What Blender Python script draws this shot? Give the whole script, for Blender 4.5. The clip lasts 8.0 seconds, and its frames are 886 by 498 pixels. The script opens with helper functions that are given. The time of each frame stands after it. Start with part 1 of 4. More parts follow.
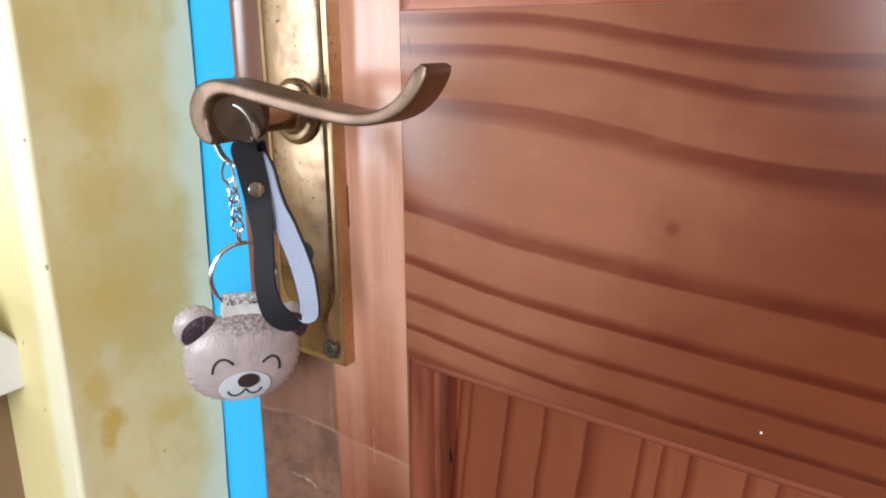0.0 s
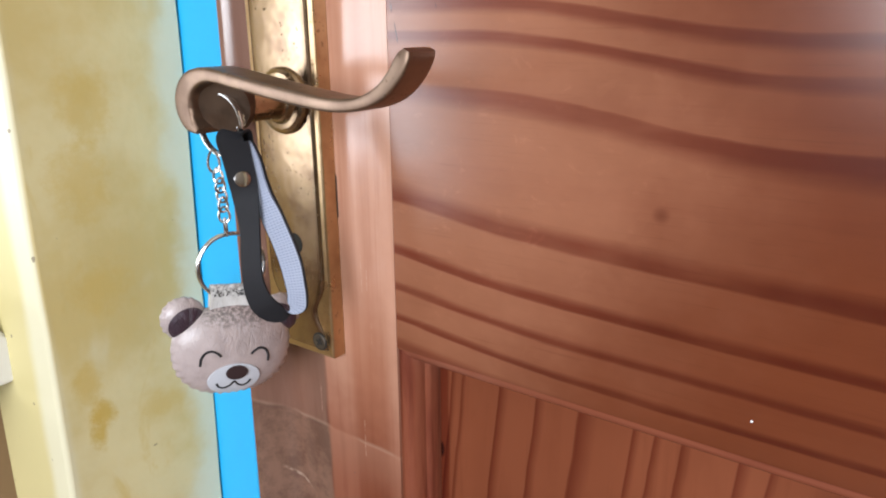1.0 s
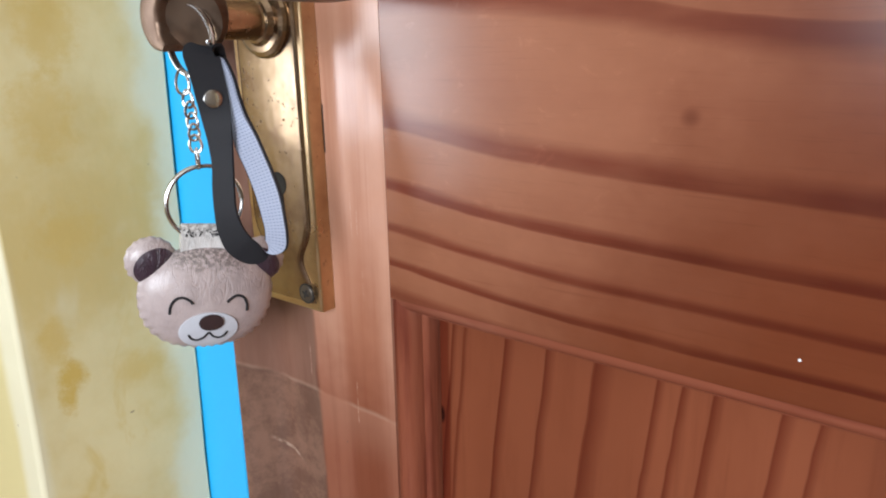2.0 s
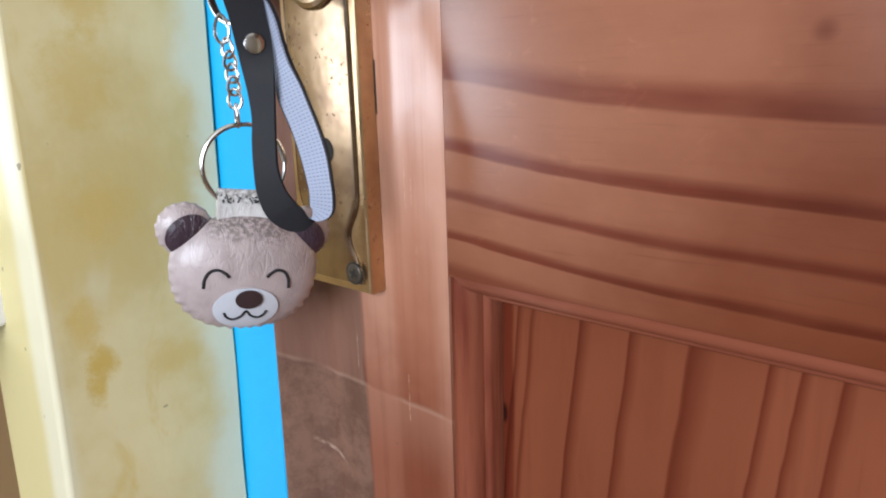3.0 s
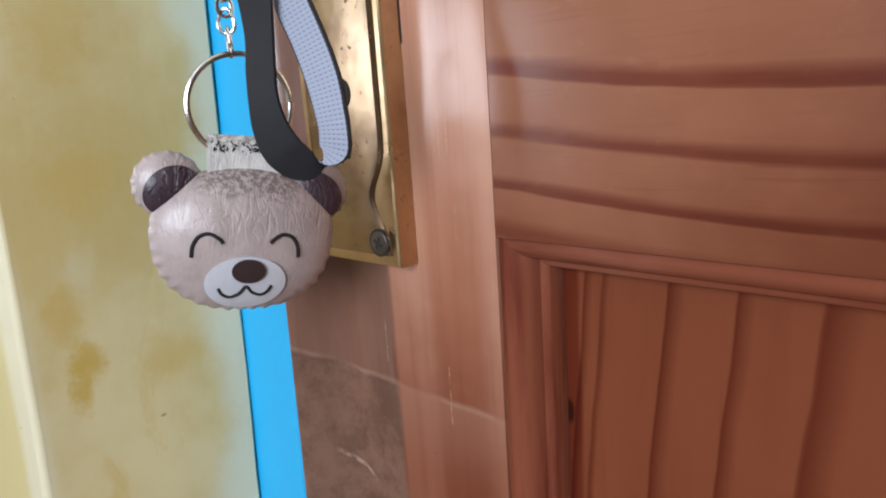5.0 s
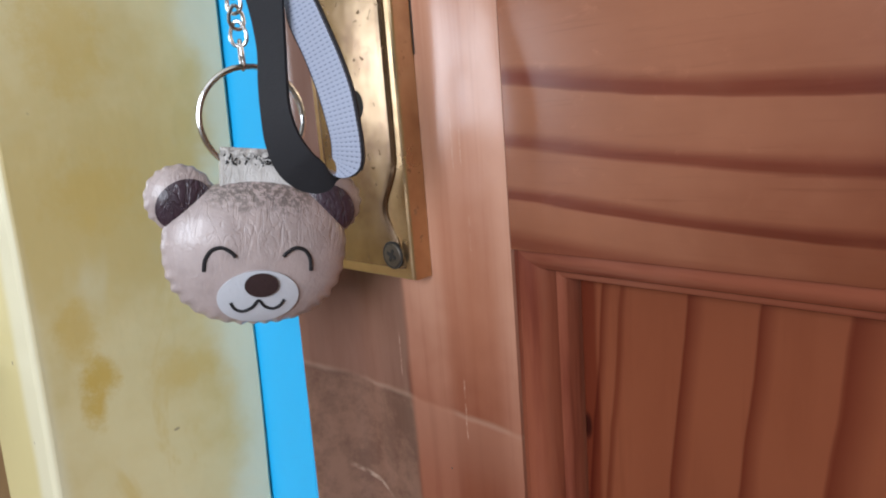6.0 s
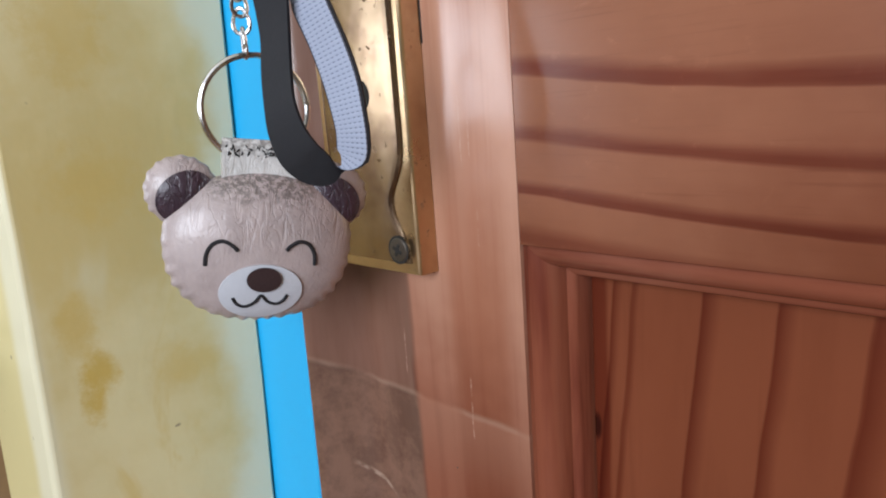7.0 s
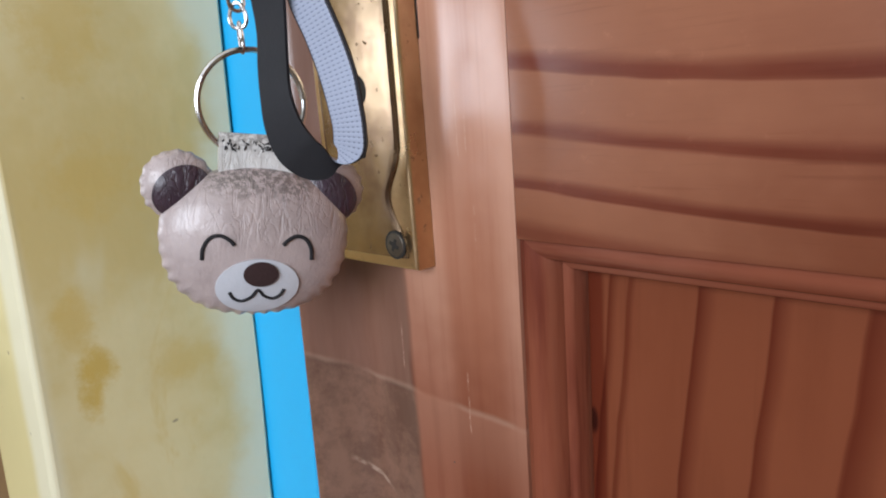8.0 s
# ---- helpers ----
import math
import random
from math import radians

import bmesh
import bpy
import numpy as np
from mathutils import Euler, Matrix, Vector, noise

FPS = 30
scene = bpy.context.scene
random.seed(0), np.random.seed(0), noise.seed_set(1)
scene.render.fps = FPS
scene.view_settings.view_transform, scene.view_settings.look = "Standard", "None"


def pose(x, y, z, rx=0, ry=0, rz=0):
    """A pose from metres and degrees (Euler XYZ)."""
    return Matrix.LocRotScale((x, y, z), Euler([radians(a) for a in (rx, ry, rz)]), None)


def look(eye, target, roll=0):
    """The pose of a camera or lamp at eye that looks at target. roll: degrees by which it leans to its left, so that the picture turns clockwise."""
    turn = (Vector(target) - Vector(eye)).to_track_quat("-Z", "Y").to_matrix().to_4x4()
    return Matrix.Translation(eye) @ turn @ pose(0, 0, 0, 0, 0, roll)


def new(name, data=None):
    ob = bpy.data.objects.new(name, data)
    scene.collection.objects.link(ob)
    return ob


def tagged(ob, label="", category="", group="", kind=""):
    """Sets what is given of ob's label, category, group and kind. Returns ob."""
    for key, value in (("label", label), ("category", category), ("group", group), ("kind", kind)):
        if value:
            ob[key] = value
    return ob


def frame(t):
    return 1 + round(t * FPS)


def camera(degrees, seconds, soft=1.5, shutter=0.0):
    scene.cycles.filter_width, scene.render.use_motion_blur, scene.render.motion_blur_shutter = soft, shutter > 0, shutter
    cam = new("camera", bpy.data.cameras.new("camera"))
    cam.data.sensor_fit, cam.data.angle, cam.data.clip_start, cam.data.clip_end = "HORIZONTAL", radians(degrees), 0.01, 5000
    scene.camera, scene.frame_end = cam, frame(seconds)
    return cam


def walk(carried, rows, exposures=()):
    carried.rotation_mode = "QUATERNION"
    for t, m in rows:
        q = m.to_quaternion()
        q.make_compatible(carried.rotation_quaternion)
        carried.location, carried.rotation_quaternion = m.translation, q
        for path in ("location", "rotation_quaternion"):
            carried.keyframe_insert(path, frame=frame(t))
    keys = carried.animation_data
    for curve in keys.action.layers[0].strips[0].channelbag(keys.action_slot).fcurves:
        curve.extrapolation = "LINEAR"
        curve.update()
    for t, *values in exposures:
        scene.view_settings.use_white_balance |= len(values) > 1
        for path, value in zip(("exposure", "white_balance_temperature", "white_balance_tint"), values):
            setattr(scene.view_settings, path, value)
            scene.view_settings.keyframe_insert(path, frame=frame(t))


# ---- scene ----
cam = camera(66.0, 8.0, soft=2.0)
PATH = [
    (0, (0.16504, -0.20719, 1.01486), (-0.38520, 0.57382, 0.71948), -0.231),
    (0.5, (0.16584, -0.20775, 1.01539), (-0.38129, 0.57416, 0.71662), -0.236),
    (1, (0.16788, -0.20301, 1.01140), (-0.38297, 0.57586, 0.71153), -0.523),
    (1.5, (0.16505, -0.19314, 0.99740), (-0.39065, 0.58073, 0.69355), -0.771),
    (3, (0.14116, -0.16750, 0.95269), (-0.48657, 0.56746, 0.69616), -1.747),
    (3.5, (0.12514, -0.16468, 0.94974), (-0.53152, 0.54937, 0.70699), -2.303),
    (4, (0.11799, -0.15128, 0.93441), (-0.54762, 0.55343, 0.68873), -3.405),
    (5.5, (0.11021, -0.13976, 0.92252), (-0.56028, 0.57269, 0.71552), -4.209),
    (6, (0.10954, -0.13874, 0.92354), (-0.57130, 0.56421, 0.71784), -4.550),
    (6.5, (0.10877, -0.13617, 0.92369), (-0.57874, 0.55935, 0.71490), -4.545),
    (7, (0.10561, -0.13608, 0.92261), (-0.57837, 0.56179, 0.71013), -4.274),
    (7.5, (0.10507, -0.13697, 0.92155), (-0.57623, 0.56441, 0.71204), -4.283),
    (8, (0.10621, -0.13616, 0.92163), (-0.57590, 0.56282, 0.70682), -4.264),
]
walk(cam, [(t, look(eye, target, roll)) for t, eye, target, roll in PATH],
     [(0, 0.47, 6650, 10), (1.5, 0.47, 6650, 10), (3.0, 0.45, 6300, 10), (3.5, 0.44, 6230, 10), (4.2, 0.23, 6350, 10), (5.5, 0.21, 6450, 10), (8, 0.21, 6450, 10)])

# ---- world and light ----
world = bpy.data.worlds.new("sky")
scene.world = world
world.use_nodes = True
wn = world.node_tree
sky = wn.nodes.new("ShaderNodeTexSky")
sky.sky_type, sky.sun_disc = "NISHITA", False
sky.sun_elevation, sky.sun_rotation = radians(38), radians(120)
wn.nodes["Background"].inputs["Strength"].default_value = 0.1
wn.links.new(sky.outputs[0], wn.nodes["Background"].inputs["Color"])

# daylight of the south window; the low west lamp is added for sheen
for place, aim, width, height, power, tint in (((0.70, -2.16, 1.53), (0.1, 0.0, 1.1), 1.35, 1.15, 55, (0.87, 0.93, 1.03)), ((-1.57, -1.20, 0.68), (0.2, -1.1, 0.72), 1.80, 1.15, 36, (0.85, 0.92, 1.04))):
    lamp = bpy.data.lights.new("daylight_and_sheen", "AREA")
    lamp.shape, lamp.size, lamp.size_y = "RECTANGLE", width, height
    lamp.energy, lamp.color = power, tint
    new("daylight_and_sheen", lamp).matrix_world = look(place, aim)

# ---- materials ----


def material(name, colour=(0.5, 0.5, 0.5), rough=0.5, metal=0.0, coat=0.0, coat_rough=0.15, coat_ior=1.5):
    m = bpy.data.materials.new(name)
    m.use_nodes = True
    b = m.node_tree.nodes["Principled BSDF"]
    b.inputs["Base Color"].default_value = (*colour, 1)
    b.inputs["Roughness"].default_value = rough
    b.inputs["Metallic"].default_value = metal
    b.inputs["Coat Weight"].default_value = coat
    b.inputs["Coat Roughness"].default_value = coat_rough
    b.inputs["Coat IOR"].default_value = coat_ior
    return m


class Nodes:
    """Short calls for a material's nodes."""

    def __init__(self, m):
        self.t = m.node_tree
        self.b = self.t.nodes["Principled BSDF"]
        self.co = self.t.nodes.new("ShaderNodeTexCoord").outputs["Object"]

    def link(self, a, b):
        self.t.links.new(a, b)

    def put(self, v, socket):
        if hasattr(v, "is_output"):
            self.link(v, socket)
        else:
            socket.default_value = v

    def scaled(self, v, s):
        n = self.t.nodes.new("ShaderNodeMapping")
        n.inputs["Scale"].default_value = s
        self.link(v, n.inputs["Vector"])
        return n.outputs[0]

    def noise(self, scale, detail=3, rough=0.55, stretch=(1, 1, 1), distortion=0.0, vector=None):
        n = self.t.nodes.new("ShaderNodeTexNoise")
        n.inputs["Scale"].default_value = scale
        n.inputs["Detail"].default_value = detail
        n.inputs["Roughness"].default_value = rough
        n.inputs["Distortion"].default_value = distortion
        self.link(self.scaled(vector or self.co, stretch), n.inputs["Vector"])
        return n.outputs["Fac"]

    def math(self, op, a, b=0.0, c=0.0):
        n = self.t.nodes.new("ShaderNodeMath")
        n.operation = op
        for i, v in enumerate((a, b, c)):
            self.put(v, n.inputs[i])
        return n.outputs[0]

    def xyz(self, v=None):
        n = self.t.nodes.new("ShaderNodeSeparateXYZ")
        self.link(v or self.co, n.inputs[0])
        return n.outputs

    def ramp(self, fac, stops, mode="LINEAR"):
        n = self.t.nodes.new("ShaderNodeValToRGB")
        n.color_ramp.interpolation = mode
        e = n.color_ramp.elements
        while len(e) < len(stops):
            e.new(0.5)
        for i, (p, c) in enumerate(stops):
            e[i].position = p
            e[i].color = (*c, 1) if len(c) == 3 else c
        self.link(fac, n.inputs[0])
        return n.outputs[0]

    def grey(self, fac, a, b):
        """0 below a, 1 above b."""
        n = self.t.nodes.new("ShaderNodeMapRange")
        n.interpolation_type = "SMOOTHSTEP"
        self.put(fac, n.inputs[0])
        n.inputs[1].default_value, n.inputs[2].default_value = a, b
        return n.outputs[0]

    def mix(self, fac, a, b, mode="MIX"):
        n = self.t.nodes.new("ShaderNodeMix")
        n.data_type, n.blend_type = "RGBA", mode
        self.put(fac, n.inputs[0])
        for v, i in ((a, 6), (b, 7)):
            self.put((*v, 1) if isinstance(v, tuple) and len(v) == 3 else v, n.inputs[i])
        return n.outputs[2]

    def bump(self, height, strength=0.3, distance=0.001):
        n = self.t.nodes.new("ShaderNodeBump")
        n.inputs["Strength"].default_value = strength
        n.inputs["Distance"].default_value = distance
        self.link(height, n.inputs["Height"])
        self.link(n.outputs[0], self.b.inputs["Normal"])

    def colour(self, v):
        self.link(v, self.b.inputs["Base Color"])

    def rough(self, v):
        self.link(v, self.b.inputs["Roughness"])


PALE, MID, DARK = (0.120, 0.0290, 0.0108), (0.094, 0.0188, 0.0070), (0.060, 0.0075, 0.0025)


def wear_and_sheen(n):
    """Mask beside the handle for rubbed varnish and sheen painted as colour: 1 at the lever, 0 a span away."""
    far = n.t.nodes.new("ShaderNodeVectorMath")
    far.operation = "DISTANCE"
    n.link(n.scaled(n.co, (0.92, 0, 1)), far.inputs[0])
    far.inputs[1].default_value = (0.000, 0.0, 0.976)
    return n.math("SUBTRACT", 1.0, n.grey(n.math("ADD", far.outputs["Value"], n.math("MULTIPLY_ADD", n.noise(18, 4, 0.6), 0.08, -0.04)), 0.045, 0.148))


def rail_wood():
    """Varnished pine with level growth rings: centre, half width and depth of each dark band across the rail."""
    m = material("pine_rail", PALE, 0.55, coat=1.0, coat_rough=0.20, coat_ior=1.62)
    m.node_tree.nodes["Principled BSDF"].inputs["Specular IOR Level"].default_value = 0.0
    n = Nodes(m)
    x, y, z = n.xyz()
    drop = n.math("MULTIPLY", n.grey(x, 0.06, 0.18), n.math("MULTIPLY", n.math("SUBTRACT", z, 0.89), 0.16))
    drop = n.math("ADD", drop, n.math("MULTIPLY", n.grey(x, -0.02, 0.085), 0.0062))
    wave = n.math("MULTIPLY_ADD", n.noise(9, 2, 0.5, (1, 1, 2)), 0.0026, -0.0013)
    fine = n.math("MULTIPLY_ADD", n.noise(160, 3, 0.6, (0.12, 1, 1)), 0.0022, -0.0011)
    dip = n.math("MULTIPLY", n.math("MULTIPLY", n.grey(x, -0.02, 0.06), n.math("SUBTRACT", 1.0, n.grey(x, 0.08, 0.18))), n.math("MULTIPLY_ADD", n.math("SUBTRACT", z, 0.90), 0.05, 0.0012))
    dip = n.math("MULTIPLY", dip, n.math("SUBTRACT", 1.0, n.grey(z, 0.960, 0.985)))
    # the upper rings run level, then step down
    high = n.grey(z, 0.958, 0.982)
    low = n.math("MULTIPLY", n.math("ADD", drop, dip), n.math("SUBTRACT", 1.0, high))
    step = n.math("MULTIPLY", n.math("MULTIPLY_ADD", n.grey(x, 0.04, 0.145), 0.0115, n.math("MULTIPLY", x, 0.010)), high)
    u = n.math("ADD", n.math("ADD", z, n.math("ADD", low, step)), n.math("ADD", wave, fine))
    fac = n.math("DIVIDE", n.math("SUBTRACT", u, 0.880), 0.150)
    bands = [(0.8885, 0.0022, 0.5), (0.9005, 0.0015, 0.9), (0.9145, 0.0017, 0.95), (0.9305, 0.0021, 1.0), (0.9540, 0.0036, 0.8),
             (0.9906, 0.0032, 0.8), (1.0110, 0.0020, 0.8), (1.0215, 0.0021, 0.75)]
    stops = []
    for c, w, d in bands:
        tint = tuple(p + (q - p) * d for p, q in zip(MID, DARK))
        p = (c - 0.880) / 0.150
        w = w / 0.150
        if c < 0.98:
            stops += [(p - 1.15 * w, PALE), (p - 0.85 * w, tint), (p + 0.15 * w, tint), (p + 1.6 * w, PALE)]
        else:
            stops += [(p - 1.6 * w, PALE), (p - 0.25 * w, tint), (p + 0.90 * w, tint), (p + 1.15 * w, PALE)]
    col = n.ramp(fac, stops)
    # some rings fade along their length
    col = n.mix(n.math("MULTIPLY", n.grey(n.noise(22, 3, 0.6, (0.6, 1, 2.2)), 0.45, 0.75), 0.5), col, PALE)
    streak = n.noise(60, 5, 0.7, (0.06, 1, 1))
    col = n.mix(n.math("MULTIPLY", n.grey(streak, 0.45, 0.75), 0.35), col, MID)
    # rubbed varnish beside the handle, with window sheen painted in as paler colour
    worn_sheen = wear_and_sheen(n)
    col = n.mix(n.math("MULTIPLY", worn_sheen, 1.0), col, n.mix(1.0, col, (2.25, 3.7, 5.4), "MULTIPLY"))
    flecks = n.math("MULTIPLY", n.grey(n.noise(150, 4, 0.7, (0.7, 1, 1), 0.6), 0.58, 0.72), n.math("MULTIPLY", worn_sheen, 0.35))
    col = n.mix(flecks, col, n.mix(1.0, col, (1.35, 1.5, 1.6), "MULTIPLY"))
    col = n.mix(n.math("MULTIPLY", n.grey(n.noise(26, 5, 0.65, (0.6, 1, 1)), 0.35, 0.7), 0.5), col, n.mix(1.0, col, (0.80, 0.74, 0.70), "MULTIPLY"))
    pores = n.grey(n.noise(900, 3, 0.7, (0.035, 1, 1)), 0.56, 0.70)
    col = n.mix(n.math("MULTIPLY", pores, 0.25), col, n.mix(1.0, col, (0.68, 0.6, 0.55), "MULTIPLY"))
    knot = n.t.nodes.new("ShaderNodeVectorMath")
    knot.operation = "DISTANCE"
    n.link(n.co, knot.inputs[0])
    knot.inputs[1].default_value = (0.106, 0.0, 0.958)
    col = n.mix(n.math("MULTIPLY", n.math("SUBTRACT", 1.0, n.grey(knot.outputs["Value"], 0.0004, 0.0036)), 0.5), col, DARK)
    # hairline cracks by the stile
    for sx, tilt, z0, z1 in ((0.0025, 0.10, 1.0185, 1.0235), (0.0050, 0.18, 1.0080, 1.0165), (0.0225, 0.20, 1.0195, 1.0225)):
        off = n.math("ABSOLUTE", n.math("ADD", n.math("SUBTRACT", x, sx), n.math("MULTIPLY", n.math("SUBTRACT", z, z0), tilt)))
        mark = n.math("MULTIPLY", n.math("SUBTRACT", 1.0, n.grey(off, 0.0001, 0.00035)), n.math("MULTIPLY", n.grey(z, z0, z0 + 0.002), n.math("SUBTRACT", 1.0, n.grey(z, z1 - 0.002, z1))))
        col = n.mix(n.math("MULTIPLY", mark, 0.92), col, (0.025, 0.010, 0.008))
    n.colour(col)
    n.rough(n.math("MULTIPLY_ADD", n.noise(35, 4, 0.6), 0.25, 0.42))
    n.bump(n.noise(220, 4, 0.6, (0.1, 1, 1)), 0.12, 0.0006)
    return m


def stile_wood():
    """Varnished pine with upright grain, paler beside the plate, with a scuffed patch low down."""
    m = material("pine_stile", PALE, 0.55, coat=1.0, coat_rough=0.20, coat_ior=1.62)
    m.node_tree.nodes["Principled BSDF"].inputs["Specular IOR Level"].default_value = 0.0
    n = Nodes(m)
    x, y, z = n.xyz()
    u = n.math("ADD", x, n.math("MULTIPLY_ADD", n.noise(7, 3, 0.5, (1, 1, 0.3)), 0.010, -0.005))
    fac = n.math("DIVIDE", n.math("ADD", u, 0.105), 0.11)
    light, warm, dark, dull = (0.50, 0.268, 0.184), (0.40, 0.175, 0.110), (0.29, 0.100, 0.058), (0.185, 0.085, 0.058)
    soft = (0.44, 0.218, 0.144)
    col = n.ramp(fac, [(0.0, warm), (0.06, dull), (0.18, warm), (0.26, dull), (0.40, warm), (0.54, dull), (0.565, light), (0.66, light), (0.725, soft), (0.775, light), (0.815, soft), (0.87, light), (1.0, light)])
    # an orange heartwood streak on the rail's side, stronger lower down
    streak = n.math("MULTIPLY", n.grey(u, -0.029, -0.022), n.math("SUBTRACT", 1.0, n.grey(u, -0.009, -0.001)))
    streak = n.math("MULTIPLY", streak, n.math("SUBTRACT", 1.0, n.grey(z, 0.855, 0.935)))
    col = n.mix(n.math("MULTIPLY", streak, 0.75), col, (0.33, 0.125, 0.068))
    col = n.mix(n.math("MULTIPLY", n.grey(n.noise(300, 3, 0.6, (1, 1, 0.03)), 0.5, 0.75), 0.25), col, dark)
    col = n.mix(n.math("MULTIPLY", n.grey(n.noise(150, 4, 0.7, (1, 1, 0.05)), 0.50, 0.72), 0.25), col, dark)
    col = n.mix(n.math("MULTIPLY", n.grey(n.noise(24, 5, 0.65, (1, 1, 0.6)), 0.40, 0.70), 0.5), col, n.mix(1.0, col, (0.84, 0.76, 0.72), "MULTIPLY"))
    # paler beside the plate, deeper red lower down
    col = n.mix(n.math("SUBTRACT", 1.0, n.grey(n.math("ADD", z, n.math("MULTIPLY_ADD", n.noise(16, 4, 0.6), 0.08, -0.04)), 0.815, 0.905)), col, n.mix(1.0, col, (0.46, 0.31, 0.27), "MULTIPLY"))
    # scuffed patch: a slanting upper edge, mottled inside
    edge = n.math("ADD", n.math("MULTIPLY_ADD", x, -0.035, 0.8310), n.math("MULTIPLY_ADD", n.noise(60, 3), 0.0024, -0.0012))
    edge = n.math("ADD", edge, n.math("MULTIPLY", n.math("SUBTRACT", 1.0, n.grey(x, -0.083, -0.062)), 0.0075))
    inside = n.math("SUBTRACT", 1.0, n.grey(n.math("SUBTRACT", z, edge), -0.001, 0.001))
    inside = n.math("MULTIPLY", inside, n.grey(z, 0.62, 0.66))
    mottle = n.mix(n.grey(n.noise(42, 5, 0.7), 0.42, 0.62), (0.075, 0.045, 0.032), (0.20, 0.115, 0.08))
    left = n.math("SUBTRACT", 1.0, n.grey(n.math("ADD", x, n.math("MULTIPLY_ADD", n.noise(40, 3), 0.004, -0.002)), -0.0455, -0.0425))
    # the varnish is dulled to taupe all along the closing edge
    col = n.mix(n.math("MULTIPLY", left, 0.75), col, n.mix(n.grey(n.noise(90, 4, 0.6, (1, 1, 0.15)), 0.35, 0.7), (0.200, 0.112, 0.082), (0.150, 0.075, 0.053)))
    col = n.mix(n.math("MULTIPLY", n.math("MULTIPLY", inside, left), 0.5), col, mottle)
    col = n.mix(n.math("MULTIPLY", n.math("MULTIPLY", inside, n.math("SUBTRACT", 1.0, left)), n.math("MULTIPLY", n.grey(z, 0.80, 0.83), 0.16)), col, (0.50, 0.30, 0.21))
    # paler handling wear along a thin line
    line = n.math("MULTIPLY", n.math("SUBTRACT", 1.0, n.grey(n.math("ABSOLUTE", n.math("SUBTRACT", z, edge)), 0.0, 0.0016)), n.grey(n.noise(50, 2), 0.35, 0.6))
    col = n.mix(n.math("MULTIPLY", line, 0.3), col, (0.40, 0.27, 0.20))
    # a pale smear low on the scuffed patch
    smear = n.math("ABSOLUTE", n.math("ADD", n.math("SUBTRACT", z, 0.7970), n.math("MULTIPLY", n.math("ADD", x, 0.0655), 0.80)))
    smear = n.math("MULTIPLY", n.math("SUBTRACT", 1.0, n.grey(smear, 0.0003, 0.0014)), n.math("MULTIPLY", n.grey(x, -0.073, -0.069), n.math("SUBTRACT", 1.0, n.grey(x, -0.064, -0.056))))
    col = n.mix(n.math("MULTIPLY", n.math("MULTIPLY", smear, n.grey(n.noise(200, 3), 0.3, 0.6)), 0.5), col, (0.48, 0.35, 0.27))
    # fine upright scratches down to bare wood
    for sx, z0, z1 in ((-0.0185, 0.904, 0.925), (-0.0155, 0.906, 0.919), (-0.0475, 0.838, 0.855), (-0.0205, 0.822, 0.845), (-0.0140, 0.880, 0.894)):
        off = n.math("ABSOLUTE", n.math("SUBTRACT", n.math("ADD", x, n.math("MULTIPLY_ADD", n.noise(90, 2), 0.0012, -0.0006)), sx))
        mark = n.math("MULTIPLY", n.math("SUBTRACT", 1.0, n.grey(off, 0.0001, 0.0004)), n.math("MULTIPLY", n.grey(z, z0, z0 + 0.003), n.math("SUBTRACT", 1.0, n.grey(z, z1 - 0.003, z1))))
        col = n.mix(n.math("MULTIPLY", n.math("MULTIPLY", mark, n.grey(n.noise(260, 3, 0.7), 0.35, 0.65)), 0.35), col, (0.60, 0.42, 0.32))
    n.colour(col)
    n.rough(n.math("MULTIPLY_ADD", n.noise(40, 4, 0.6), 0.22, 0.42))
    n.bump(n.noise(300, 4, 0.6, (1, 1, 0.06)), 0.10, 0.0006)
    return m


